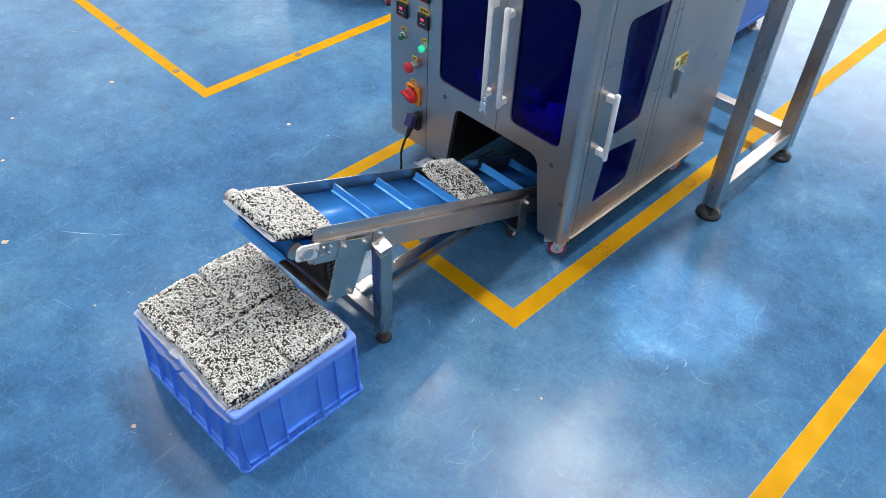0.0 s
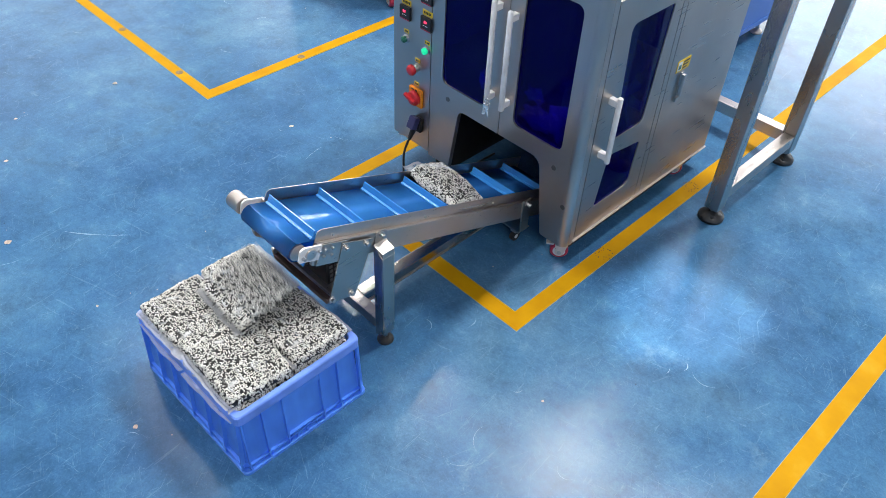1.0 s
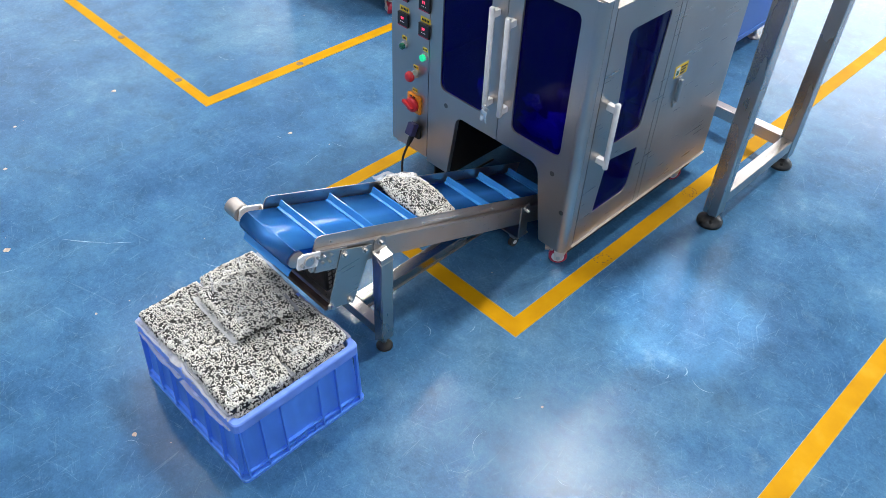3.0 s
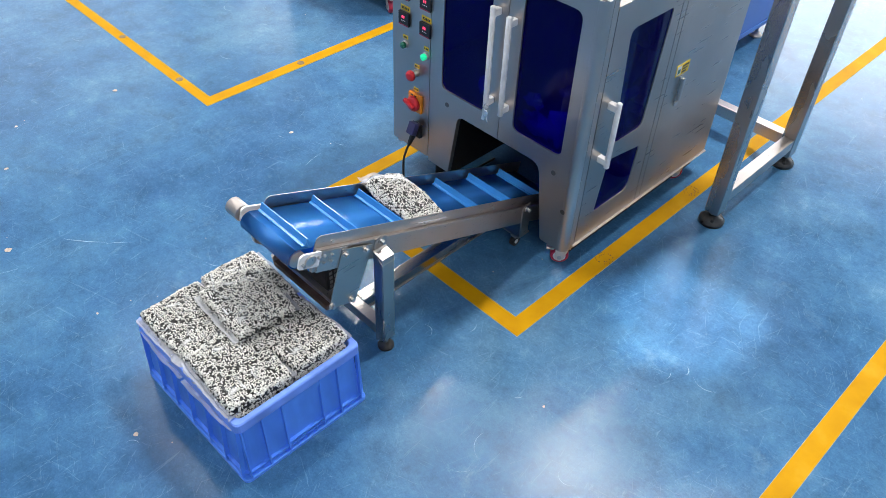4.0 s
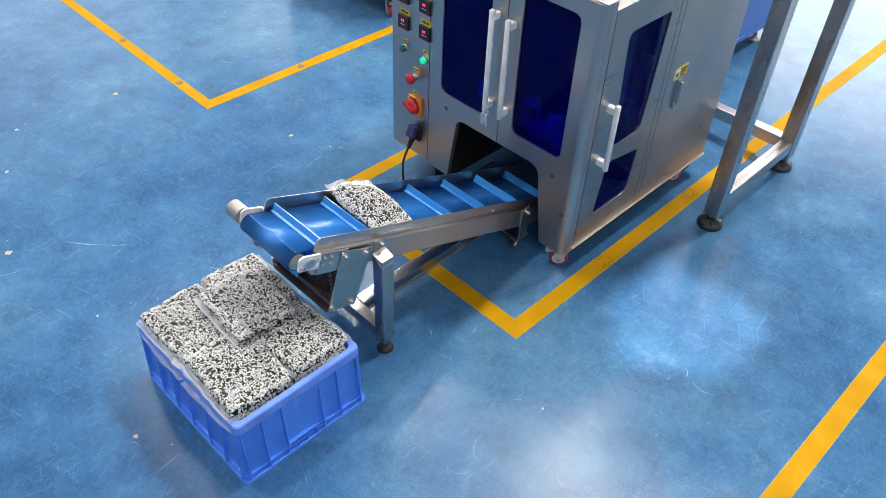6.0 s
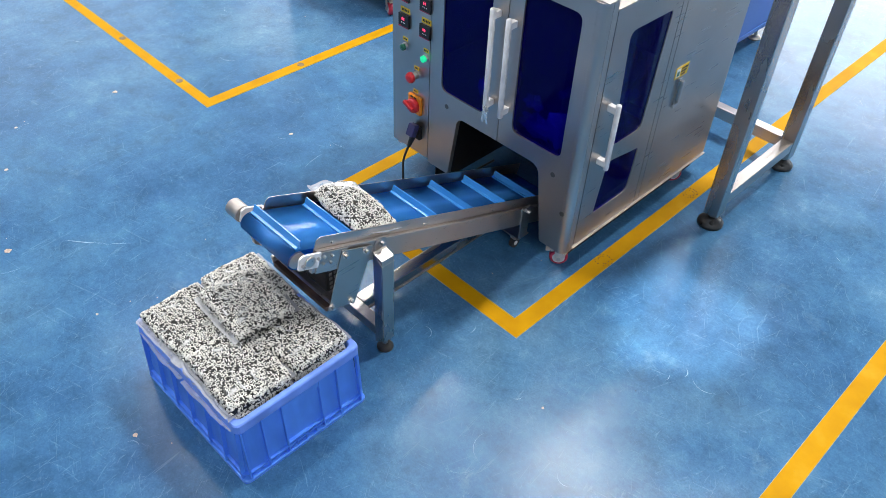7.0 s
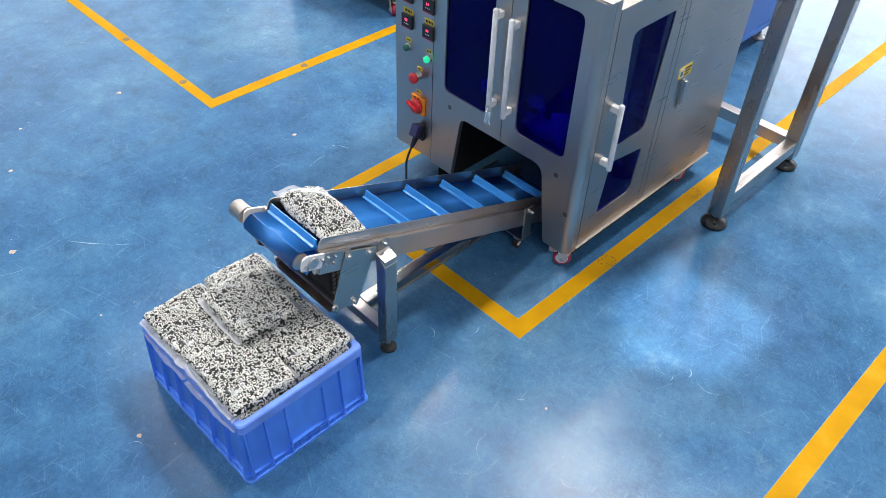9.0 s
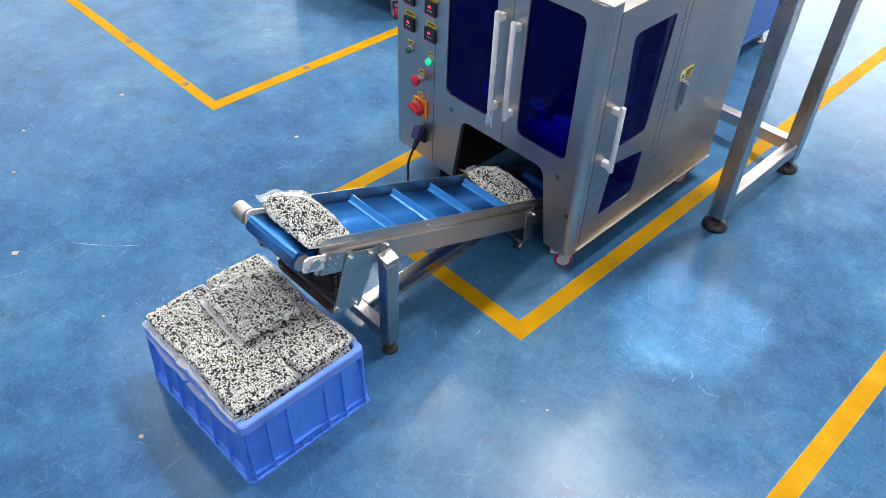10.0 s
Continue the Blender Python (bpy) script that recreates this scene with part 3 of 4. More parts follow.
    part("power_cable", tube(bmesh.new(), [(-0.718, YF - 0.045, 0.186), (-0.722, YF - 0.062, 0.145), (-0.724, YF - 0.068, 0.11), (-0.716, YF - 0.075, 0.06), (-0.712, YF - 0.078, 0.01), (-0.690, YF - 0.070, 0.006), (-0.62, YF - 0.02, 0.006), (-0.60, 0.3, 0.006)], 0.0045), BLACK, b)
    # inside: rollers and a drive block, with pale blobs added as film glints
    for u, z, q in ((-0.11, 0.50, 0.022), (-0.06, 0.56, 0.016), (-0.12, 0.62, 0.014)):
        part("film_roller", rod((u - 0.03, 0.05, z), (u + 0.02, 0.30, z + 0.02), q), STEEL, g)
    part("drive_block", bx(-0.435, -0.402, 0.06, 0.20, 0.47, 0.55, 0.008), WHITE_AL, g)
    for k, (x, z, wide, tall) in enumerate(((-0.20, 0.485, 0.07, 0.035), (-0.13, 0.50, 0.05, 0.05), (-0.10, 0.545, 0.03, 0.03), (-0.45, 0.52, 0.025, 0.03), (-0.24, 0.56, 0.03, 0.02))):
        bm = bmesh.new()
        bmesh.ops.create_icosphere(bm, subdivisions=3, radius=1)
        for v in bm.verts:
            q = 1 + 0.9 * noise.noise(v.co * 2.2 + Vector((k * 5, 0, 0)))
            v.co = Vector((x + v.co.x * wide * q, 0.035 + 0.022 * v.co.y, z + v.co.z * tall * q))
        part("glint_blob", bm, WHITE_PL, g, "pale blob imitating film glints behind the window")
    return g


def castor(x, y, turn, top):
    g = thing("castor", "red polyurethane castor with a grey steel fork", "castor", "castors under the machine", m=pose(x, y, 0, 0, 0, turn))
    r = 0.032
    part("tyre", lathe(bmesh.new(), (-0.013, 0, r), (1, 0, 0), [(0, r * 0.72), (0, r - 0.004), (0.004, r), (0.022, r), (0.026, r - 0.004), (0.026, r * 0.72)], 28), RED_PU, g, "red tyre")
    part("rim", lathe(bmesh.new(), (-0.0145, 0, r), (1, 0, 0), [(0, 0.012), (0, r * 0.66), (0.002, r * 0.70), (0.027, r * 0.70), (0.029, r * 0.66), (0.029, 0.012)], 28), WHITE_PL, g, "pale wheel centre")
    part("axle_nut", rod((-0.024, 0, r), (0.024, 0, r), 0.008, seg=6), CHROME, g)
    for sx in (-1, 1):
        fork = rounded([(-0.012, r - 0.012), (0.012, r - 0.012), (0.030, top - 0.008), (-0.018, top - 0.008)], 0.004)
        part("fork_plate", plate(fork, [], lambda u, v, d, s=sx: Vector((s * (0.018 + d), u, v)), 0.0025), GALV, g)
    part("swivel_plate", bx(-0.026, 0.026, -0.026, 0.034, top - 0.008, top, 0.002), GALV, g)
    part("brake_pedal", bx(-0.012, 0.012, -0.048, -0.020, top - 0.030, top - 0.022, 0.002), GALV, g)
    return g


machine()
castor(-0.044, 0.030, -52, 0.086)
castor(-0.044, 0.745, -40, 0.086)
castor(-0.740, 0.150, 10, 0.111)
castor(-0.790, 0.780, 8, 0.111)

# ---- take-off conveyor ----
# slope frame: x across, y down the slope, z off the belt; its zero is the upper front corner of the guards
SLOPE = 21.17
MB = pose(0, -0.901, 0.607, -SLOPE, 0, 0)
BELT_N = -0.034      # belt surface
ROLL_S, ROLL_R = -0.042, 0.027
XA, XB = -0.352, -0.143
TAIL = 1.10


GROW = 1.0454
SHIFT = Matrix.Translation((-0.0486, 0.0783, -0.0863)) @ Matrix.Scale(GROW, 4)


def tilt(bm):
    bmesh.ops.transform(bm, matrix=SHIFT @ MB, verts=bm.verts)
    return bm


def shifted(bm):
    bmesh.ops.transform(bm, matrix=SHIFT, verts=bm.verts)
    return bm


def foot(name, x, y, top, r, group, skin=None):
    g = thing(name, "levelling foot with a black base and steel stem", "levelling foot", group, m=pose(x, y, 0))
    part("pad", lathe(bmesh.new(), (0, 0, 0), (0, 0, 1), [(0, r), (r * 0.25, r), (r * 0.55, r * 0.72), (r * 0.7, r * 0.4), (r * 0.78, r * 0.3)], 28), skin or RUBBER, g, smooth=True)
    part("stem", rod((0, 0, r * 0.7), (0, 0, top), 0.0065, seg=12), CHROME, g)
    part("nut", rod((0, 0, r * 0.8), (0, 0, r * 0.8 + 0.010), r * 0.34, seg=6), CHROME, g)
    return g


def conveyor():
    g = thing("take_off_conveyor", "small inclined steel conveyor with a cleated blue belt", "conveyor")
    # belt: a closed band round the two rollers
    bm = bmesh.new()
    mid = BELT_N - ROLL_R
    prof = [(TAIL, BELT_N), (0.85, BELT_N), (0.6, BELT_N), (0.3, BELT_N), (0.0, BELT_N), (ROLL_S + 0.006, BELT_N), (ROLL_S, BELT_N)]
    prof += [(ROLL_S - ROLL_R * math.sin(a), mid + ROLL_R * math.cos(a)) for a in [i * math.pi / 14 for i in range(1, 14)]]
    prof += [(ROLL_S, mid - ROLL_R), (ROLL_S + 0.006, mid - ROLL_R), (0.3, mid - ROLL_R), (0.6, mid - ROLL_R), (0.85, mid - ROLL_R), (TAIL, mid - ROLL_R)]
    prof += [(TAIL + ROLL_R * math.sin(a), mid - ROLL_R * math.cos(a)) for a in [i * math.pi / 8 for i in range(1, 8)]]
    n = len(prof)
    rows = [[bm.verts.new((x, s, q)) for s, q in prof] for x in (XA + 0.004, (XA + XB) / 2, XB - 0.004)]
    for a, b in zip(rows, rows[1:]):
        for i in range(n):
            bm.faces.new((a[i], a[(i + 1) % n], b[(i + 1) % n], b[i]))
    bmesh.ops.solidify(bm, geom=bm.faces[:], thickness=0.003)
    belt = part("belt", tilt(bm), BELT, g, "glossy blue belt", True)
    # rollers
    for s in (ROLL_S, TAIL):
        part("roller", tilt(rod((XA + 0.002, s, mid), (XB - 0.002, s, mid), ROLL_R - 0.004)), STEEL_X, g)
    # side beams with guards
    for x, sgn in ((XA, -1), (XB, 1)):
        prof2 = rounded([(0.0, -0.062), (TAIL + 0.03, -0.062), (TAIL + 0.03, 0.0), (0.0, 0.0)], [0.002, 0.002, 0.002, 0.018])
        gd = part("guard", tilt(plate(prof2, [], lambda u, v, d, x=x, s=sgn: Vector((x + s * d, u, v)), 0.002)), STEEL_X, g)
        bm = bmesh.new()
        x0 = x + sgn * 0.0025
        box(bm, min(x0, x0 + sgn * 0.012), max(x0, x0 + sgn * 0.012), 0.0, TAIL + 0.03, -0.098, -0.0335, 0.0015)
        beam = part("side_beam", tilt(bm), STEEL_X, g)
        for s in (0.055, 0.40, 0.72):
            part("screw", tilt(rod((x0 - sgn * 0.001, s, -0.022), (x0 + sgn * 0.004, s, -0.022), 0.0035, seg=10)), CHROME, beam)
    # white bearing plates at the front roller
    for x, sgn in ((XA, -1), (XB, 1)):
        pl = rounded([(-0.053, -0.076), (0.010, -0.076), (0.010, -0.0335), (-0.046, -0.0335), (-0.057, -0.042)], [0.006, 0.002, 0.002, 0.008, 0.008])
        bp = part("bearing_plate", tilt(plate(pl, [], lambda u, v, d, x=x, s=sgn: Vector((x + s * (0.0155 + d), u, v)), 0.006)), WHITE_AL, g)
        xo = x + sgn * 0.0215
        part("end_plate", tilt(plate(rect(0.0105, 0.100, -0.098, -0.036), [], lambda u, v, d, x=x, s=sgn: Vector((x + s * (0.0155 + d), u, v)), 0.003)), STEEL_X, g)
        part("bearing", tilt(lathe(bmesh.new(), (xo, -0.022, -0.054), (sgn, 0, 0), [(0, 0.016), (0.003, 0.016), (0.004, 0.013), (0.0045, 0.008)])), GALV, bp, "round bearing", True)
        for s, q in ((-0.044, -0.062), (0.002, -0.048), (0.020, -0.046), (0.022, -0.066), (0.044, -0.046), (0.046, -0.066)):
            part("bolt", tilt(rod((xo, s, q), (xo + sgn * 0.010, s, q), 0.0042, seg=8)), CHROME, bp)
    # motor sleeve beyond the far plate
    part("motor_sleeve", tilt(lathe(bmesh.new(), (XA - 0.024, ROLL_S, mid + 0.004), (-1, 0, 0), [(0, 0.022), (0.001, 0.024), (0.046, 0.024), (0.048, 0.022)], 32)), STEEL, g, "brushed steel roller cap")
    # hanging plates and the drive below
    hang = rounded([(-0.811, 0.335), (-0.900, 0.358), (-0.842, 0.540), (-0.742, 0.498)], [0.004, 0.004, 0.002, 0.002])
    for x, sgn in ((XA, -1), (XB, 1)):
        hp = part("hanger_plate", shifted(plate(hang, [], lambda u, v, d, x=x, s=sgn: Vector((x + s * (0.0190 + d), u, v)), 0.003)), STEEL_SIDE, g)
        for y, z in ((-0.834, 0.521), (-0.768, 0.497), (-0.890, 0.370), (-0.826, 0.352)):
            part("bolt", shifted(rod((x + sgn * 0.0215, y, z), (x + sgn * 0.034, y, z), 0.0058, seg=8)), CHROME, hp)
            part("washer", shifted(rod((x + sgn * 0.0215, y, z), (x + sgn * 0.0240, y, z), 0.0095, seg=14)), GALV, hp)
    part("tie_bar", shifted(bx(XA - 0.014, XB + 0.014, -0.902, -0.886, 0.352, 0.368, 0.002)), RUSTY, g, "brown steel tie bar")
    part("tie_bar", shifted(bx(XA - 0.014, XB + 0.014, -0.880, -0.874, 0.356, 0.370, 0.001)), GALV, g)
    part("drip_tray", shifted(bx(XA - 0.012, XB + 0.012, -0.874, -0.815, 0.340, 0.344)), GALV, g)
    part("gearbox", shifted(bx(XA + 0.002, XB - 0.10, -0.885, -0.785, 0.40, 0.50, 0.006)), BLACK, g)
    mt = part("motor", shifted(bx(XB - 0.10, XB - 0.012, -0.875, -0.785, 0.385, 0.475, 0.006)), BLACK, g, "black drive motor with a slotted cover")
    for i in range(5):
        for j in range(5):
            if (i, j) != (2, 2):
                part("vent_slot", shifted(bx(XB - 0.0125, XB - 0.0105, -0.866 + i * 0.0155, -0.856 + i * 0.0155, 0.394 + j * 0.0155, 0.404 + j * 0.0155, 0.0015)), VENT, mt)
    part("far_shroud", shifted(plate(rounded([(-0.945, 0.46), (-0.80, 0.32), (-0.70, 0.42), (-0.86, 0.56), (-0.955, 0.535)], 0.004), [], lambda u, v, d: Vector((XA - 0.030 + d, u, v)), 0.012)), STEEL, g)
    part("motor_cable", shifted(tube(bmesh.new(), [(XB - 0.03, -0.80, 0.40), (XB - 0.03, -0.74, 0.40), (XB - 0.02, -0.66, 0.43), (XB - 0.03, -0.50, 0.40), (XB - 0.03, -0.30, 0.32)], 0.006)), BLACK, g)
    # legs at the front: tubes with a mitred top, bolted to the outside of the beams
    for x, sgn in ((-0.1835, 1), (-0.4255, -1)):
        y0, y1, w = -0.694, -0.648, 0.040
        prof = [(x, 0.050), (x + sgn * w, 0.050), (x + sgn * w, 0.366), (x, 0.402)]
        bm = plate(prof, [], lambda u, v, d: Vector((u, y0 + d, v)), y1 - y0)
        bmesh.ops.bevel(bm, geom=[e for e in bm.edges if abs(e.verts[0].co.z - e.verts[1].co.z) > 0.2], offset=0.003, segments=2, affect="EDGES")
        lg = part("leg", bm, STEEL_TUBE, g)
        part("leg_cap", plate([(x + sgn * 0.004, 0.4005), (x + sgn * (w + 0.0005), 0.3675), (x + sgn * (w + 0.0005), 0.3700), (x + sgn * 0.004, 0.4030)], [], lambda u, v, d: Vector((u, y0 + d, v)), y1 - y0), CAP, lg, "bright mitred leg cap")
        ear = rounded([(-0.690, 0.390), (-0.648, 0.390), (-0.640, 0.434), (-0.685, 0.446)], [0.002, 0.002, 0.02, 0.02])
        part("leg_bracket", plate(ear, [], lambda u, v, d, x=x, s=sgn: Vector((x + s * d, u, v)), 0.0035), STEEL, lg)
        part("bolt", rod((x, -0.664, 0.424), (x + sgn * 0.018, -0.664, 0.424), 0.0068, seg=8), CHROME, lg)
        part("washer", rod((x, -0.664, 0.424), (x + sgn * 0.0055, -0.664, 0.424), 0.011, seg=16), CHROME, lg)
    part("cross_beam", bx(-0.424, -0.185, -0.690, -0.652, 0.052, 0.090, 0.002), STEEL_X, g)
    beam = part("long_beam", bx(-0.330, -0.286, -0.651, -0.045, 0.054, 0.092, 0.002), STEEL_BEAM, g)
    part("beam_lip", bx(-0.2855, -0.282, -0.651, -0.045, 0.052, 0.056), GALV, beam)
    # rear bracket on castors
    for x, sgn in ((-0.1835, 1), (-0.4255, -1)):
        part("rear_leg", bx(min(x, x + sgn * 0.006), max(x, x + sgn * 0.006), -0.030, 0.010, 0.058, 0.190, 0.001), STEEL_X, g)
        part("bolt", rod((x, -0.010, 0.174), (x + sgn * 0.024, -0.010, 0.174), 0.0062, seg=8), CHROME, g)
        part("washer", rod((x + sgn * 0.006, -0.010, 0.174), (x + sgn * 0.009, -0.010, 0.174), 0.011, seg=16), CHROME, g)
    part("rear_bar", bx(-0.4315, -0.1775, -0.036, 0.020, 0.052, 0.0575), STEEL_X, g)
    for x in (-0.395, -0.205):
        w = part("castor_wheel", rod((x - 0.008, -0.022, 0.020), (x + 0.008, -0.022, 0.020), 0.020), RUBBER, g, "small black castor wheel")
        part("castor_hub", rod((x - 0.0095, -0.022, 0.020), (x + 0.0095, -0.022, 0.020), 0.009), WHITE_PL, w)
        part("castor_fork", bx(x - 0.012, x + 0.012, -0.034, -0.008, 0.0405, 0.0515, 0.002), GALV, w)
    # cleats: an upright fin on a foot
    cleats = []
    for k in range(12):
        bm = bmesh.new()
        fin = [(-0.009, 0.0), (0.009, 0.0), (0.009, 0.003), (0.003, 0.006), (0.0016, 0.024), (-0.0016, 0.024), (-0.003, 0.006), (-0.009, 0.003)]
        lo = [bm.verts.new((XA + 0.010, s, q)) for s, q in fin]
        hi = [bm.verts.new((XB - 0.010, s, q)) for s, q in fin]
        for i in range(len(fin)):
            j = (i + 1) % len(fin)
            bm.faces.new((lo[i], lo[j], hi[j], hi[i]))
        bm.faces.new(lo)
        bm.faces.new(hi)
        bmesh.ops.scale(bm, vec=(GROW, GROW, GROW), verts=bm.verts)
        cleats.append(part("cleat", bm, BELT, g))
    return cleats


CLEATS = conveyor()
foot("levelling_foot", -0.163, -0.671, 0.055, 0.026, "conveyor feet")
foot("levelling_foot", -0.446, -0.671, 0.055, 0.026, "conveyor feet")

# ---- steel stand beside the machine ----
def stand():
    g = thing("platform_stand", "grey square-tube steel stand on levelling feet", "stand")
    for x, y in ((0.181, 0.597), (0.181, 1.14), (-0.60, 1.14)):
        part("leg", bx(x, x + 0.056, y, y + 0.055, 0.052, 1.75, 0.003), STEEL_TUBE, g)
    part("rail", bx(0.188, 0.234, 0.653, 1.139, 0.088, 0.138, 0.003), STEEL_X, g)
    part("rail", bx(-0.543, 0.180, 1.145, 1.190, 0.088, 0.138, 0.003), STEEL_X, g)
    part("rail", bx(0.188, 0.234, 0.653, 1.139, 1.70, 1.75, 0.003), STEEL_X, g)
    part("rail", bx(-0.543, 0.180, 1.145, 1.190, 1.70, 1.75, 0.003), STEEL_X, g)


stand()
for x, y in ((0.209, 0.6245), (0.209, 1.1675), (-0.572, 1.1675)):
    g = foot("levelling_foot", x, y, 0.054, 0.048, "stand feet", IRON)
    for a in (-60, 120):
        part("base_bolt", lathe(bmesh.new(), (0.032 * math.cos(radians(a)), 0.032 * math.sin(radians(a)), 0.016), (0, 0, 1), [(0, 0.009), (0.012, 0.008), (0.014, 0.005)], 12), RUBBER, g)

# ---- neighbouring machines ----
def neighbours():
    g = thing("blue_cabinet", "blue painted machine cabinet on levelling feet", "cabinet")
    part("body", bx(-1.3, -0.405, 1.62, 2.28, 0.10, 1.3, 0.006), BLUE_CAB, g)
    part("plinth", bx(-1.3, -0.400, 1.62, 2.285, 0.075, 0.099, 0.002), BLUE_CAB, g)
    foot("levelling_foot", -0.430, 2.10, 0.076, 0.030, "cabinet feet", GALV)
    foot("levelling_foot", -1.25, 2.10, 0.076, 0.030, "cabinet feet", GALV)
    foot("levelling_foot", -0.43, 1.68, 0.076, 0.030, "cabinet feet", GALV)
    g = thing("neighbour_machine", "grey steel machine base on castors", "machine")
    part("body", bx(-2.7, -1.815, 0.80, 1.7, 0.11, 0.62, 0.006), STEEL, g)
    castor(-1.85, 0.85, 60, 0.112)
    castor(-2.6, 0.85, 40, 0.112)
    castor(-1.85, 1.62, 40, 0.112)


neighbours()

# ---- marks on the floor ----
def floor_bits():
    rnd = random.Random(5)
    g = tagged(new("floor_scuffs"), "pale scratches and scuffs worn into the blue floor", "scuffs", kind="stuff")
    scuff = plain("pale_scuff", (0.19, 0.33, 0.49), 0.5, 60, 0.35)

    def stroke(x, y, ang, length, width, bend):
        bm, n = bmesh.new(), 9
        a, b = [], []
        for i in range(n):
            t = i / (n - 1)
            h = radians(ang + bend * (t - 0.5))
            px, py = x + (t - 0.5) * length * math.cos(h), y + (t - 0.5) * length * math.sin(h)
            w = width * math.sin(math.pi * min(max(t, 0.06), 0.94)) * rnd.uniform(0.5, 1.1)
            q = Vector((-math.sin(h), math.cos(h), 0)) * w / 2
            a.append(bm.verts.new(Vector((px, py, 0.0009)) + q))
            b.append(bm.verts.new(Vector((px, py, 0.0009)) - q))
        for i in range(n - 1):
            bm.faces.new((a[i], a[i + 1], b[i + 1], b[i]))
        return bm
    named = [(-1.235, -1.130, 41, 0.15, 0.0045, 6), (-1.15, -1.045, 52, 0.09, 0.003, -8), (0.55, -0.06, 118, 0.04, 0.0035, 50), (0.52, -0.12, 100, 0.03, 0.002, 30),
             (0.258, -0.517, 60, 0.03, 0.003, 40), (-0.111, -0.522, 150, 0.06, 0.003, 60), (-0.02, -0.42, 100, 0.04, 0.003, 30)]
    for k in named:
        part("scuff", stroke(*k), scuff, g)
    for _ in range(55):
        x, y = rnd.uniform(-3.6, 1.0), rnd.uniform(-1.6, 2.4)
        part("scuff", stroke(x, y, rnd.uniform(0, 180), rnd.uniform(0.02, 0.11), rnd.uniform(0.0008, 0.0022), rnd.uniform(-70, 70)), scuff, g)
    # crumbs of plaster and dust
    crumb = plain("tan_crumb", (0.48, 0.40, 0.33), 0.8, 90, 0.4)
    h = tagged(new("floor_crumbs"), "small tan crumbs and paint chips on the floor", "crumbs", kind="stuff")
    spots = [(-2.073, -0.576, 0.013), (-1.298, -0.195, 0.010), (-1.367, -1.342, 0.014), (-0.392, -1.396, 0.009), (0.328, -0.489, 0.005), (-0.887, -1.259, 0.006), (-1.825, -1.157, 0.009), (-2.081, -1.010, 0.008), (0.950, 0.520, 0.010)]
    spots += [(rnd.uniform(-3.4, 0.9), rnd.uniform(-1.6, 2.2), rnd.uniform(0.0014, 0.003)) for _ in range(45)]
    for x, y, r in spots:
        bm = bmesh.new()
        bmesh.ops.create_icosphere(bm, subdivisions=1, radius=r)
        for v in bm.verts:
            v.co = Vector((x + v.co.x * rnd.uniform(0.6, 1.2), y + v.co.y * rnd.uniform(0.6, 1.2), 0.001 + abs(v.co.z) * 0.15))
        part("crumb", bm, crumb, h)
    # round anchor plates and dotted stamps in the painted lines
    rust = plain("rusty_anchor", (0.20, 0.13, 0.07), 0.5, 60, 0.4)
    for x, y in ANCHORS:
        ob = part("anchor_plate", lathe(bmesh.new(), (x, y, 0.0016), (0, 0, 1), [(0, 0.017), (0.0012, 0.017), (0.002, 0.013)], 20), rust)
        tagged(ob, "small brown anchor plate in the yellow line", "anchor plate", "anchor plates in the line")
    ink = plain("dark_ink", (0.10, 0.07, 0.03), 0.7)
    for x, y in STAMPS:
        s = tagged(new("dotted_stain"), "dotted dark ring stain on yellow line", "stain", "stains on the line", "stuff")
        for ring, n in ((0.030, 22), (0.018, 14)):
            for k in range(n):
                if rnd.random() < 0.75:
                    a = 2 * math.pi * k / n + rnd.uniform(-0.08, 0.08)
                    q = ring * rnd.uniform(0.92, 1.06)
                    part("ink_dot", rod((x + q * math.cos(a), y + q * math.sin(a), 0.0016), (x + q * math.cos(a), y + q * math.sin(a), 0.0026), rnd.uniform(0.0014, 0.003), seg=7), ink, s)


ANCHORS = [(-1.971, -0.318), (-2.499, -0.314), (-1.731, 0.181)]
STAMPS = [(0.062, 0.157), (0.058, 0.722)]
floor_bits()


# ---- crate ----
CX0, CX1, CY0, CY1 = -0.553, -0.057, -1.253, -0.852


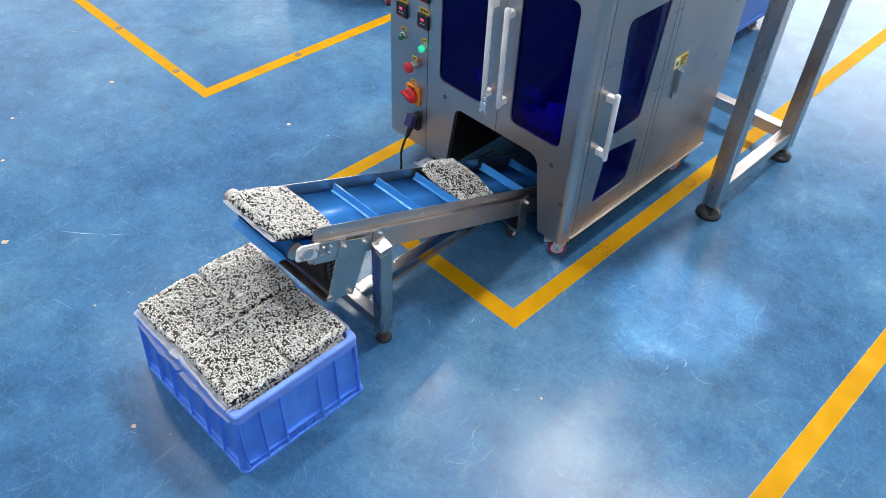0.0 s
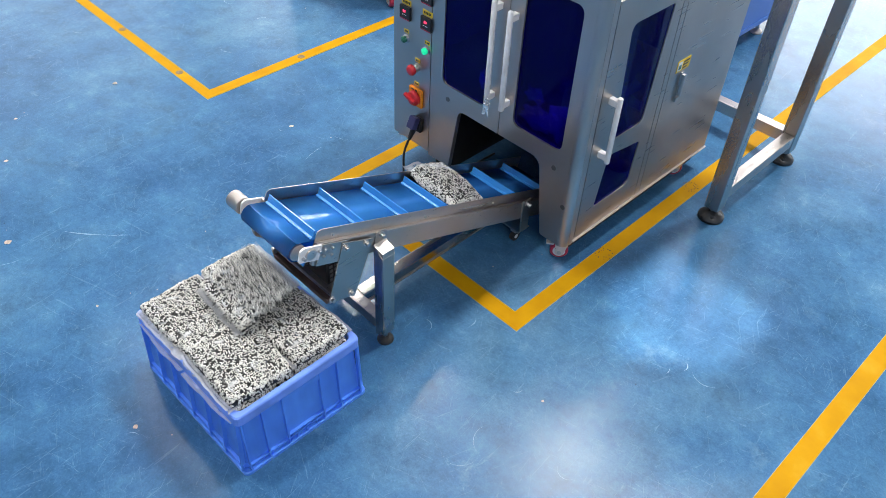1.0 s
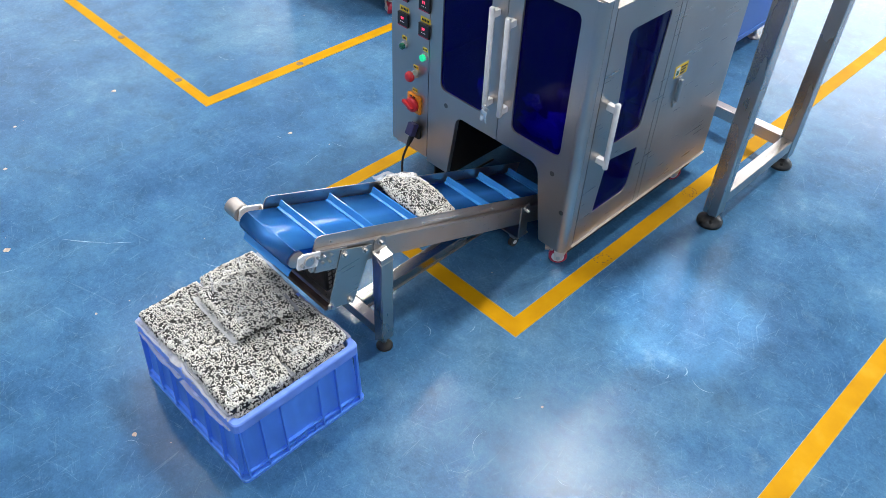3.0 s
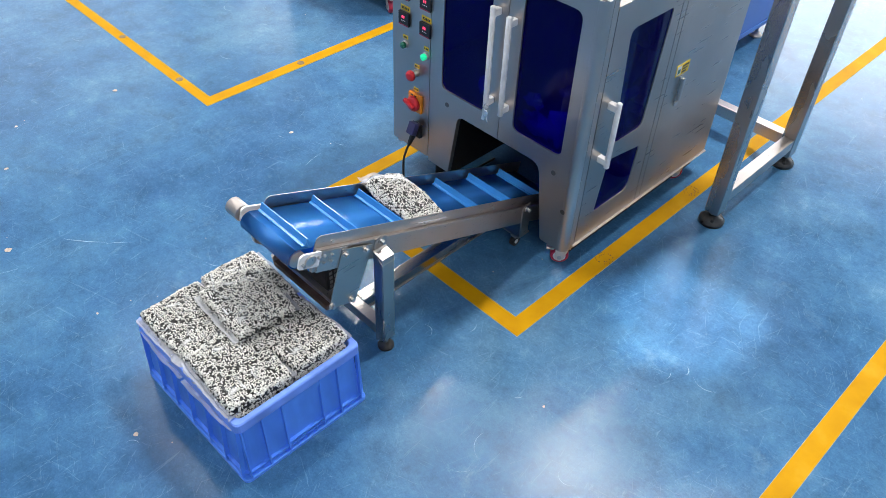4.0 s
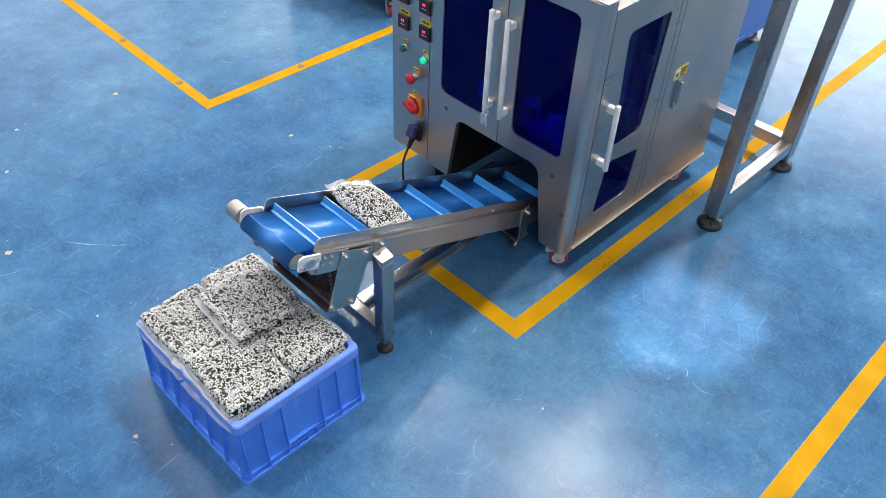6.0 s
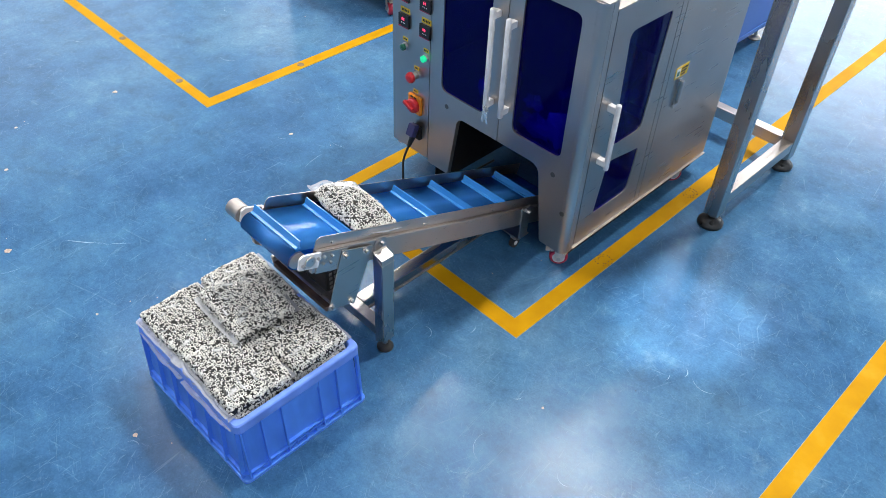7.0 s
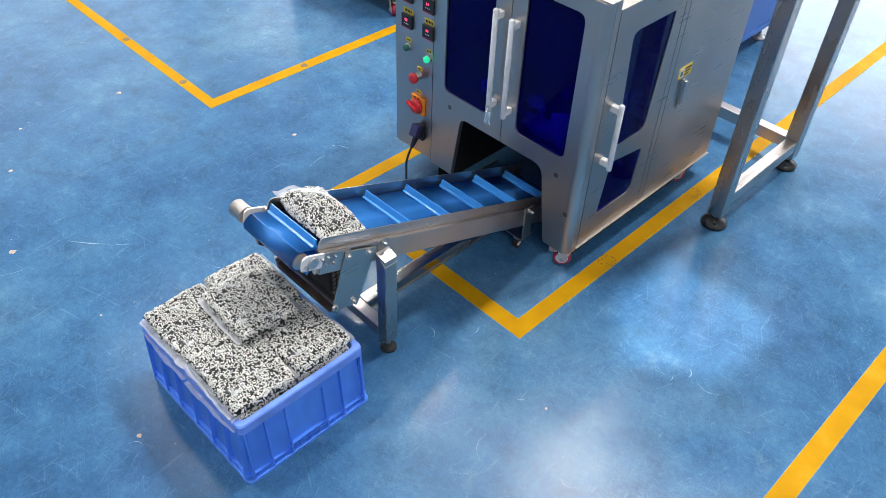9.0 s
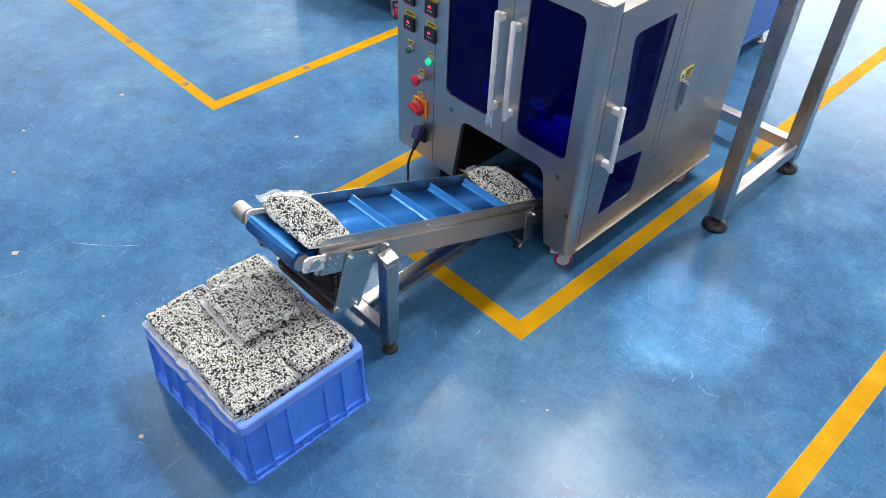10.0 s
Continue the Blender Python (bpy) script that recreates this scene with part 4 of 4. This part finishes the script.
def crate():
    g = thing("crate", "bright blue ribbed plastic crate full of pellet bags", "crate")
    i, t = 0.014, 0.004
    x0, x1, y0, y1 = CX0 + i, CX1 - i, CY0 + i, CY1 - i
    ring = lambda z, o, r=0.02: [Vector((u, v, z)) for u, v in rounded(rect(CX0 + o, CX1 - o, CY0 + o, CY1 - o), r)]
    def sleeve(levels):
        bm = bmesh.new()
        loops = [[bm.verts.new(p) for p in ring(z, o)] for z, o in levels]
        for a, b in zip(loops, loops[1:]):
            for k in range(len(a)):
                bm.faces.new((a[k], a[(k + 1) % len(a)], b[(k + 1) % len(b)], b[k]))
        return bm
    lean = lambda z: 0.002 + 0.010 * z / 0.225
    part("wall", sleeve([(0.012, lean(0.012)), (0.225, lean(0.225)), (0.225, i + t), (0.016, lean(0.016) + t), (0.012, lean(0.012))]), CRATE, g)
    part("rim", sleeve([(0.205, i - 0.001), (0.205, 0.0015), (0.208, 0.0), (0.236, 0.0), (0.240, 0.003), (0.240, 0.016), (0.236, 0.019), (0.222, 0.019), (0.222, i - 0.001), (0.205, i - 0.001)]), CRATE_RIM, g, "blue crate rim, painted paler as if light came through")
    part("base_flange", sleeve([(0.0, 0.004), (0.0, -0.009), (0.010, -0.009), (0.012, -0.007), (0.012, 0.006), (0.0, 0.006), (0.0, 0.004)]), CRATE, g)
    part("base_ledge", sleeve([(0.030, 0.006), (0.030, -0.005), (0.033, -0.005), (0.033, 0.006), (0.030, 0.006)]), CRATE, g)
    part("bottom", bx(x0, x1, y0, y1, 0.004, 0.008), CRATE, g)
    # upright ribs, from the rim down to the base flange
    def rib(at, z0=0.013, z1=0.2045):
        prof = [(lean(z0) + 0.001, z0), (-0.0085, z0), (0.0005, z1), (lean(z1) + 0.001, z1)]
        part("rib", plate(prof, [], at, 0.004), CRATE, g)
    for u in (0.012, 0.088, 0.163, 0.248, 0.333, 0.408, 0.484):
        rib(lambda o, z, d, u=u: Vector((CX0 + u - 0.002 + d, CY0 + o, z)))
        rib(lambda o, z, d, u=u: Vector((CX0 + u - 0.002 + d, CY1 - o, z)))
    for u in (0.012, 0.074, 0.137, 0.258, 0.318, 0.389):
        rib(lambda o, z, d, u=u: Vector((CX0 + o, CY0 + u - 0.002 + d, z)))
        rib(lambda o, z, d, u=u: Vector((CX1 - o, CY0 + u - 0.002 + d, z)))
    # handle recess at each end
    for x, s in ((x0, -1), (x1, 1)):
        e = CX0 if s < 0 else CX1
        part("handle_shelf", bx(min(e - s * 0.004, e + s * 0.006), max(e - s * 0.004, e + s * 0.006), CY0 + 0.1395, CY0 + 0.2555, 0.042, 0.046), CRATE, g)
        for u in (0.165, 0.197, 0.23):
            part("rib", bx(min(e - s * 0.004, e + s * 0.006), max(e - s * 0.004, e + s * 0.006), CY0 + u - 0.0015, CY0 + u + 0.0015, 0.013, 0.0415), CRATE, g)
        part("handle_lip", plate(rounded([(CY0 + 0.1395, 0.204), (CY0 + 0.1395, 0.180), (CY0 + 0.152, 0.192), (CY0 + 0.243, 0.192), (CY0 + 0.2555, 0.180), (CY0 + 0.2555, 0.204)], [0, 0.002, 0.008, 0.008, 0.002, 0]), [], lambda u, v, d, e=e, s=s: Vector((e - s * (0.0015 + d), u, v)), 0.0025), CRATE, g)
        for k in range(9):
            y = CY0 + 0.05 + k * 0.038
            part("rim_web", bx(min(x - s * 0.004, x - s * 0.018), max(x - s * 0.004, x - s * 0.018), y - 0.0012, y + 0.0012, 0.205, 0.2215), CRATE, g)


crate()


# ---- bags of pellets ----
def grains(g, place, w, l, h, seed, rim):
    """Rice-shaped pellets strewn over a bag's upper face; rim: along its edges alone."""
    rnd = random.Random(seed * 31 + 7)
    seg, shape = 5, ((-1.0, 0.5), (-0.66, 1.0), (0.66, 1.0), (1.0, 0.5))
    unit = np.array([(a, q * math.cos(2 * math.pi * k / seg), q * math.sin(2 * math.pi * k / seg)) for a, q in shape for k in range(seg)])
    faces = [(r * seg + k, r * seg + (k + 1) % seg, (r + 1) * seg + (k + 1) % seg, (r + 1) * seg + k) for r in range(3) for k in range(seg)]
    faces += [tuple(range(seg - 1, -1, -1)), tuple(range(3 * seg, 4 * seg))]
    spots = []
    step = 0.0060
    nu, nv = int(w / step), int(l / step)
    for i in range(nu):
        for j in range(nv):
            u, v = -1 + 2 * (i + 0.5 + rnd.uniform(-0.24, 0.24)) / nu, -1 + 2 * (j + 0.5 + rnd.uniform(-0.24, 0.24)) / nv
            if not rim or max(abs(u), abs(v)) > 0.72:
                spots.append((u * 0.985, v * 0.985))
    for _ in range(int(1.3 * (w + l) * 2 * h / step ** 2)):
        a, q = rnd.uniform(-1, 1), (1 - 0.10 * rnd.random() ** 2) * rnd.choice((-1, 1))
        spots.append((a, q) if rnd.random() < w / (w + l) else (q, a))
    verts, polys = [], []
    for u, v in spots:
        p = place(u, v, 1)
        du = place(u - 0.03 if u > 0 else u + 0.03, v, 1) - p
        dv = place(u, v - 0.03 if v > 0 else v + 0.03, 1) - p
        up = du.cross(dv).normalized()
        if up.z < 0:
            up = -up
        a = rnd.uniform(0, math.pi)
        along = (du.normalized() * math.cos(a) + dv.normalized() * math.sin(a) + up * rnd.uniform(-0.35, 0.35)).normalized()
        side = up.cross(along).normalized()
        top = along.cross(side)
        size, r = rnd.uniform(0.0033, 0.0042), rnd.uniform(0.0015, 0.0019)
        k = len(verts) * len(unit)
        rot = np.array((along, side, top))
        verts.append((unit * (size, r, r)) @ rot + np.array(p + up * rnd.uniform(-0.0004, 0.0022)))
        polys += [tuple(x + k for x in f) for f in faces]
    me = bpy.data.meshes.new("pellet_mass")
    me.from_pydata(np.concatenate(verts), [], polys)
    me.polygons.foreach_set("use_smooth", [True] * len(me.polygons))
    me.materials.append(GRAIN)
    ob = new("pellet_mass", me)
    ob.parent = g
    tagged(ob, "loose black and white rice-shaped pellets", kind="stuff")


def bag(label, w, l, h, seed, m, group="bags of pellets", slump=0.0, lift=0.0, edge=6.0, tip=0.0, flap=-0.15, rim=False):
    """A filled film pillow, w along x and l along y. slump: shift of the filling towards +x; lift: rise of the empty -x end."""
    g = thing("pellet_bag", label, "bag", group, m=m)
    nx, ny = 36, 28
    off = Vector((seed * 7.3, seed * 3.1, 0))

    def fill(u, v):
        e = max(0.0, (1 - abs(u) ** edge) * (1 - abs(v) ** edge)) ** (0.45 if tip else 0.30)
        lump = 1 + 0.12 * noise.noise(Vector((u * 1.7, v * 1.7, 0)) + off) + (0.07 if tip else 0.03) * noise.noise(Vector((u * 5, v * 5, 0)) + off)
        return e * (1.0 + slump * u - (0.30 * max(0, u) ** 2 + 0.25 * max(0, v) ** 2 if tip else 0)) * lump

    def place(u, v, side, grow=0.0):
        taper = 1 - (0.05 * max(0, u) ** 2 + 0.12 * max(0, -u) ** 2 if tip else 0.03 * u * u)
        x = u * w / 2 * (1 - 0.03 * v * v) + 0.004 * noise.noise(Vector((u * 3, v * 3, 4)) + off)
        y = v * l / 2 * taper + 0.005 * noise.noise(Vector((u * 3, v * 3, 9)) + off)
        z = fill(u, v) * h * (0.80 if side > 0 else -0.20) + side * grow + lift * max(0, -u) ** 2
        return Vector((x, y, z + h * 0.2))

    bm = bmesh.new()
    top = [[bm.verts.new(place(-1 + 2 * i / nx, -1 + 2 * j / ny, 1)) for j in range(ny + 1)] for i in range(nx + 1)]
    bot = [[top[i][j] if i in (0, nx) or j in (0, ny) else bm.verts.new(place(-1 + 2 * i / nx, -1 + 2 * j / ny, -1)) for j in range(ny + 1)] for i in range(nx + 1)]
    for i in range(nx):
        for j in range(ny):
            bm.faces.new((top[i][j], top[i + 1][j], top[i + 1][j + 1], top[i][j + 1]))
            bm.faces.new((bot[i][j], bot[i][j + 1], bot[i + 1][j + 1], bot[i + 1][j]))
    part("filling", bm, PELLET_SHADE, g, "pellet filling under clear film, near-black as painted gap shade", True)
    grains(g, place, w, l, h, seed, rim)
    def twist(p, v, s, f, d):
        p = p.copy()
        if s < 0 and tip:
            p.y *= 1 - 0.10 * f + 0.04 * f * math.sin(v * 9)
            p.z += f * (0.006 * math.sin(v * 4 + 1) - 0.002) + 0.05 * d
        else:
            p.z += 0.0015 * f * math.sin(v * 5 + seed) + flap * d + 0.001
        return p

    # flat sealed ends of empty film, with a pressed strip along the edge
    for s in (-1, 1):
        bm, rows = bmesh.new(), []
        reach = tip if tip and s < 0 else 0.010
        for k in range(5):
            row = []
            for j in range(ny + 1):
                v = -1 + 2 * j / ny
                p = place(s, v, 1)
                d = reach * k / 4 * (1 + 0.2 * noise.noise(Vector((v * 2.5, s * 3, 1)) + off))
                p.x += s * d
                p = twist(p, v, s, k / 4, d)
                row.append(bm.verts.new(p))
            rows.append(row)
        for a, b in zip(rows, rows[1:]):
            for j in range(ny):
                bm.faces.new((a[j], a[j + 1], b[j + 1], b[j]))
        bmesh.ops.solidify(bm, geom=bm.faces[:], thickness=0.0006)
        seal = part("seal", bm, FOLD, g, "clear film seal", True)
        bm = bmesh.new()
        out = [place(s, -1 + 2 * j / ny, 1) for j in range(ny + 1)]
        lo, hi = [], []
        for j, p in enumerate(out):
            v = -1 + 2 * j / ny
            d = reach * (1 + 0.2 * noise.noise(Vector((v * 2.5, s * 3, 1)) + off))
            q = twist(p + Vector((s * d, 0, 0)), v, s, 1.0, d)
            lo.append(bm.verts.new(q))
            hi.append(bm.verts.new(q + Vector((s * 0.008, 0, 0.004 if tip else 0.002))))
        for j in range(ny):
            bm.faces.new((lo[j], lo[j + 1], hi[j + 1], hi[j]))
        bmesh.ops.solidify(bm, geom=bm.faces[:], thickness=0.0008)
        part("seal_strip", bm, STRIP, seal, "whitish pressed seal edge")
    # wrinkled film over the filling
    bm = bmesh.new()
    sheet = [[bm.verts.new(place(-0.985 + 1.97 * i / nx, -0.985 + 1.97 * j / ny, 1, 0.0042 + 0.007 * max(0.0, noise.noise(Vector((i * 0.2, j * 0.2, 3)) + off)))) for j in range(ny + 1)] for i in range(nx + 1)]
    for i in range(nx):
        for j in range(ny):
            bm.faces.new((sheet[i][j], sheet[i + 1][j], sheet[i + 1][j + 1], sheet[i][j + 1]))
    part("film", bm, FILM, g, "wrinkled clear plastic film", True)
    # loose folds of film, with the light they catch painted on as white
    rnd = random.Random(seed)
    if tip:
        folds = [((-0.95, -0.75), (0.0, 0.35), 0.020), ((-0.55, 0.75), (-0.35, -0.55), 0.017), ((-0.95, 0.1), (-0.55, 0.3), 0.016)]
    else:
        folds = []
        for k in range(7):
            u, v, a = rnd.uniform(-0.8, 0.8), rnd.uniform(-0.8, 0.8), rnd.uniform(0, math.pi)
            q = rnd.uniform(0.12, 0.3)
            folds.append(((max(-0.95, u - q * math.cos(a)), max(-0.95, v - q * math.sin(a))), (min(0.95, u + q * math.cos(a)), min(0.95, v + q * math.sin(a))), rnd.uniform(0.002, 0.007)))
    for (u0, v0), (u1, v1), wide in folds:
        bm = bmesh.new()
        across = Vector(((v0 - v1) * l, (u1 - u0) * w, 0)).normalized()
        rows = []
        for i in range(13):
            f = i / 12
            u, v = u0 + (u1 - u0) * f + 0.05 * math.sin(f * 5 + seed), v0 + (v1 - v0) * f + 0.05 * math.sin(f * 7 + seed)
            half = wide * (0.25 + 0.75 * math.sin(math.pi * min(0.96, f + 0.04))) * (1 + 0.4 * noise.noise(Vector((f * 4, seed, 0))))
            row = []
            for j in range(5):
                e = (j / 4 - 0.5) * half
                uu = max(-1.0, min(1.0, u + across.x * e / (w / 2)))
                vv = max(-1.0, min(1.0, v + across.y * e / (l / 2)))
                row.append(bm.verts.new(place(uu, vv, 1, 0.0055 + 0.003 * (1 - abs(j - 2) / 2))))
            rows.append(row)
        for a, b in zip(rows, rows[1:]):
            for j in range(4):
                bm.faces.new((a[j], a[j + 1], b[j + 1], b[j]))
        part("film_fold", bm, CREASE_GLARE, g, "crease of loose film, painted whitish as glare", True)
    return g


m_, n_, l_, b_ = mat("pressed_seal", (0.75, 0.76, 0.80), 0.25)
b_.inputs["Alpha"].default_value = 0.45
STRIP = m_
LAB = "clear plastic bag of black and white pellets"
# four bags lie over four others: x, y, z, turn, tilts
QUARTERS = [(-0.426, -1.146, 0.236, 1, 1.5, -1), (-0.197, -1.147, 0.243, -2, 2.0, 1.5), (-0.424, -0.962, 0.249, -3, -2.5, -1), (-0.198, -0.961, 0.238, 2, -1.0, 2.5)]


def draped_film(g, m, x0, x1, y0, y1, seed):
    """Loose film of a bag below, drawn out over the crate's rim."""
    bm, nx, ny = bmesh.new(), 40, 5
    rows = []
    for i in range(nx + 1):
        row = []
        for j in range(ny + 1):
            f = j / ny
            x = x0 + (x1 - x0) * i / nx
            reach = y1 - y0 + 0.008 * noise.noise(Vector((x * 22, seed, 0))) + 0.005 * noise.noise(Vector((x * 70, seed, 2)))
            z = 0.2455 + 0.003 * noise.noise(Vector((x * 30, f * 2, seed))) + 0.004 * (1 - f) - 0.012 * max(0.0, f - 0.75)
            row.append(bm.verts.new(m.inverted() @ Vector((x, y0 + reach * f, z))))
        rows.append(row)
    for a, b in zip(rows, rows[1:]):
        for j in range(ny):
            bm.faces.new((a[j], a[j + 1], b[j + 1], b[j]))
    bmesh.ops.solidify(bm, geom=bm.faces[:], thickness=0.0005)
    part("film_flap", bm, FOLD, g, "loose clear film over the crate rim", True)


for k, (x, y, z, turn, rx, ry) in enumerate(QUARTERS):
    low = pose(x + (0.006 if x < -0.3 else 0.002), y - (0.006 if k < 2 else -0.002), 0.194, 0, 0, 90 - turn)
    g = bag(LAB + " inside the crate", 0.188 if k < 2 else 0.170, 0.228, 0.050, 11 + k, low, "bags in the crate", edge=12.0, flap=0.2, rim=True)
    if k < 2:
        draped_film(g, low, *((-0.540, -0.316), (-0.306, -0.082))[k], -1.226, -1.253, k + 3)
    bag(LAB + " topping the crate", 0.184 if k < 2 else 0.179, 0.229, 0.034, k + 1, pose(x, y, z, rx, ry, 90 + turn), "bags in the crate", edge=22.0, flap=0.1)

DROPPED = bag(LAB + ", newly dropped", 0.180, 0.222, 0.036, 21, pose(0, 0, 0), "bags on the move", edge=9.0, flap=-0.1)
RIDING = bag(LAB + " on the belt", 0.222, 0.160, 0.068, 22, pose(0, 0, 0), "bags on the move", 0.0, 0.010, 2.8, 0.036)
LAST = bag(LAB + " on the belt", 0.222, 0.160, 0.068, 23, pose(0, 0, 0), "bags on the move", 0.0, 0.010, 2.8, 0.036)


# ---- movement ----
SPEED = 0.0636       # of the belt, along the slope


def on_belt(s, n, x=0.0, turn=0.0):
    """A pose on the slope: s down it, n above the belt."""
    return SHIFT @ MB @ pose(x, s, BELT_N + n, 0, 0, turn)


def cleat_pose(s):
    """Where a cleat is whose run along the belt has come to s: up the slope, round the roller, back below."""
    mid = BELT_N - ROLL_R
    if s > TAIL:
        a = min((s - TAIL) / ROLL_R, math.pi)
        back = TAIL - max(0.0, s - TAIL - math.pi * ROLL_R)
        return SHIFT @ MB @ pose(0, back + (ROLL_R + 0.0005) * math.sin(a), mid + (ROLL_R + 0.0005) * math.cos(a), -math.degrees(a), 0, 0)
    if s >= ROLL_S:
        return on_belt(s, 0.0005)
    a = (ROLL_S - s) / ROLL_R
    if a <= math.pi:
        return SHIFT @ MB @ pose(0, ROLL_S - (ROLL_R + 0.0005) * math.sin(a), mid + (ROLL_R + 0.0005) * math.cos(a), math.degrees(a), 0, 0)
    return SHIFT @ MB @ pose(0, ROLL_S + (a - math.pi) * ROLL_R, mid - ROLL_R - 0.0005, 180, 0, 0)


def motions():
    ticks = [i * 0.25 for i in range(41)]
    for k, ob in enumerate(CLEATS):
        walk(ob, [(t, cleat_pose(CLEAT0 + k * PITCH - SPEED * t)) for t in ticks])
    cx = (XA + XB) / 2 - 0.006
    walk(RIDING, [(t, on_belt(RIDE0 - SPEED * t, 0.002, cx, RIDE_TURN)) for t in ticks])
    s3 = lambda t: LAST0 - SPEED * (t - 10)
    land = on_belt(s3(9.4), 0.002, cx, RIDE_TURN)
    wait = pose(land.translation.x, 0.175, 0.66, -8, 0, 0)
    mid = pose(land.translation.x, 0.115, land.translation.z + 0.10, 6, 0, 0)
    rows = [(0.0, wait), (3.0, wait), (6.0, wait), (9.0, wait), (9.1, wait), (9.2, pose(land.translation.x, 0.165, 0.56, -4, 0, 0)), (9.3, mid)]
    walk(LAST, rows + [(t, on_belt(s3(t), 0.002, cx, RIDE_TURN)) for t in (9.4, 9.5, 9.6, 9.8, 10.0)])
    # the first bag: carried to the end, tips over the roller, drops on the pile
    d = lambda t: on_belt(-0.018 - SPEED * t, 0.004, cx, 0)
    rest = pose(*REST)
    lip = SHIFT @ Vector((cx, 0, 0))
    rows = [(0.0, d(0.0)), (0.2, d(0.2)), (0.4, d(0.4)), (0.5, d(0.5) @ pose(0, 0, 0.0, 4, 0, 0)),
            (0.6, d(0.6) @ pose(0, 0, 0.0, 10, 0, 0)),
            (0.7, pose(lip.x, -0.918, 0.515, 14, 0, 0)),
            (0.8, pose(lip.x, -0.960, 0.495, 44, 0, 0)),
            (0.9, pose(lip.x + 0.015, -0.962, 0.450, 80, 0, -2)),
            (1.0, pose(REST[0], REST[1] + 0.005, REST[2] + 0.030, 16, 0, REST[5])),
            (1.1, rest), (1.3, rest), (3.0, rest), (6.0, rest), (10.0, rest)]
    walk(DROPPED, [(t, m @ pose(0, 0, 0, 0, 0, 90)) for t, m in rows])


CLEAT0, PITCH = -0.101, 0.1685
RIDE0, LAST0, RIDE_TURN = 0.675, 0.875, 0.0
REST = (-0.352, -1.010, 0.277, -2, 0, -3)
motions()
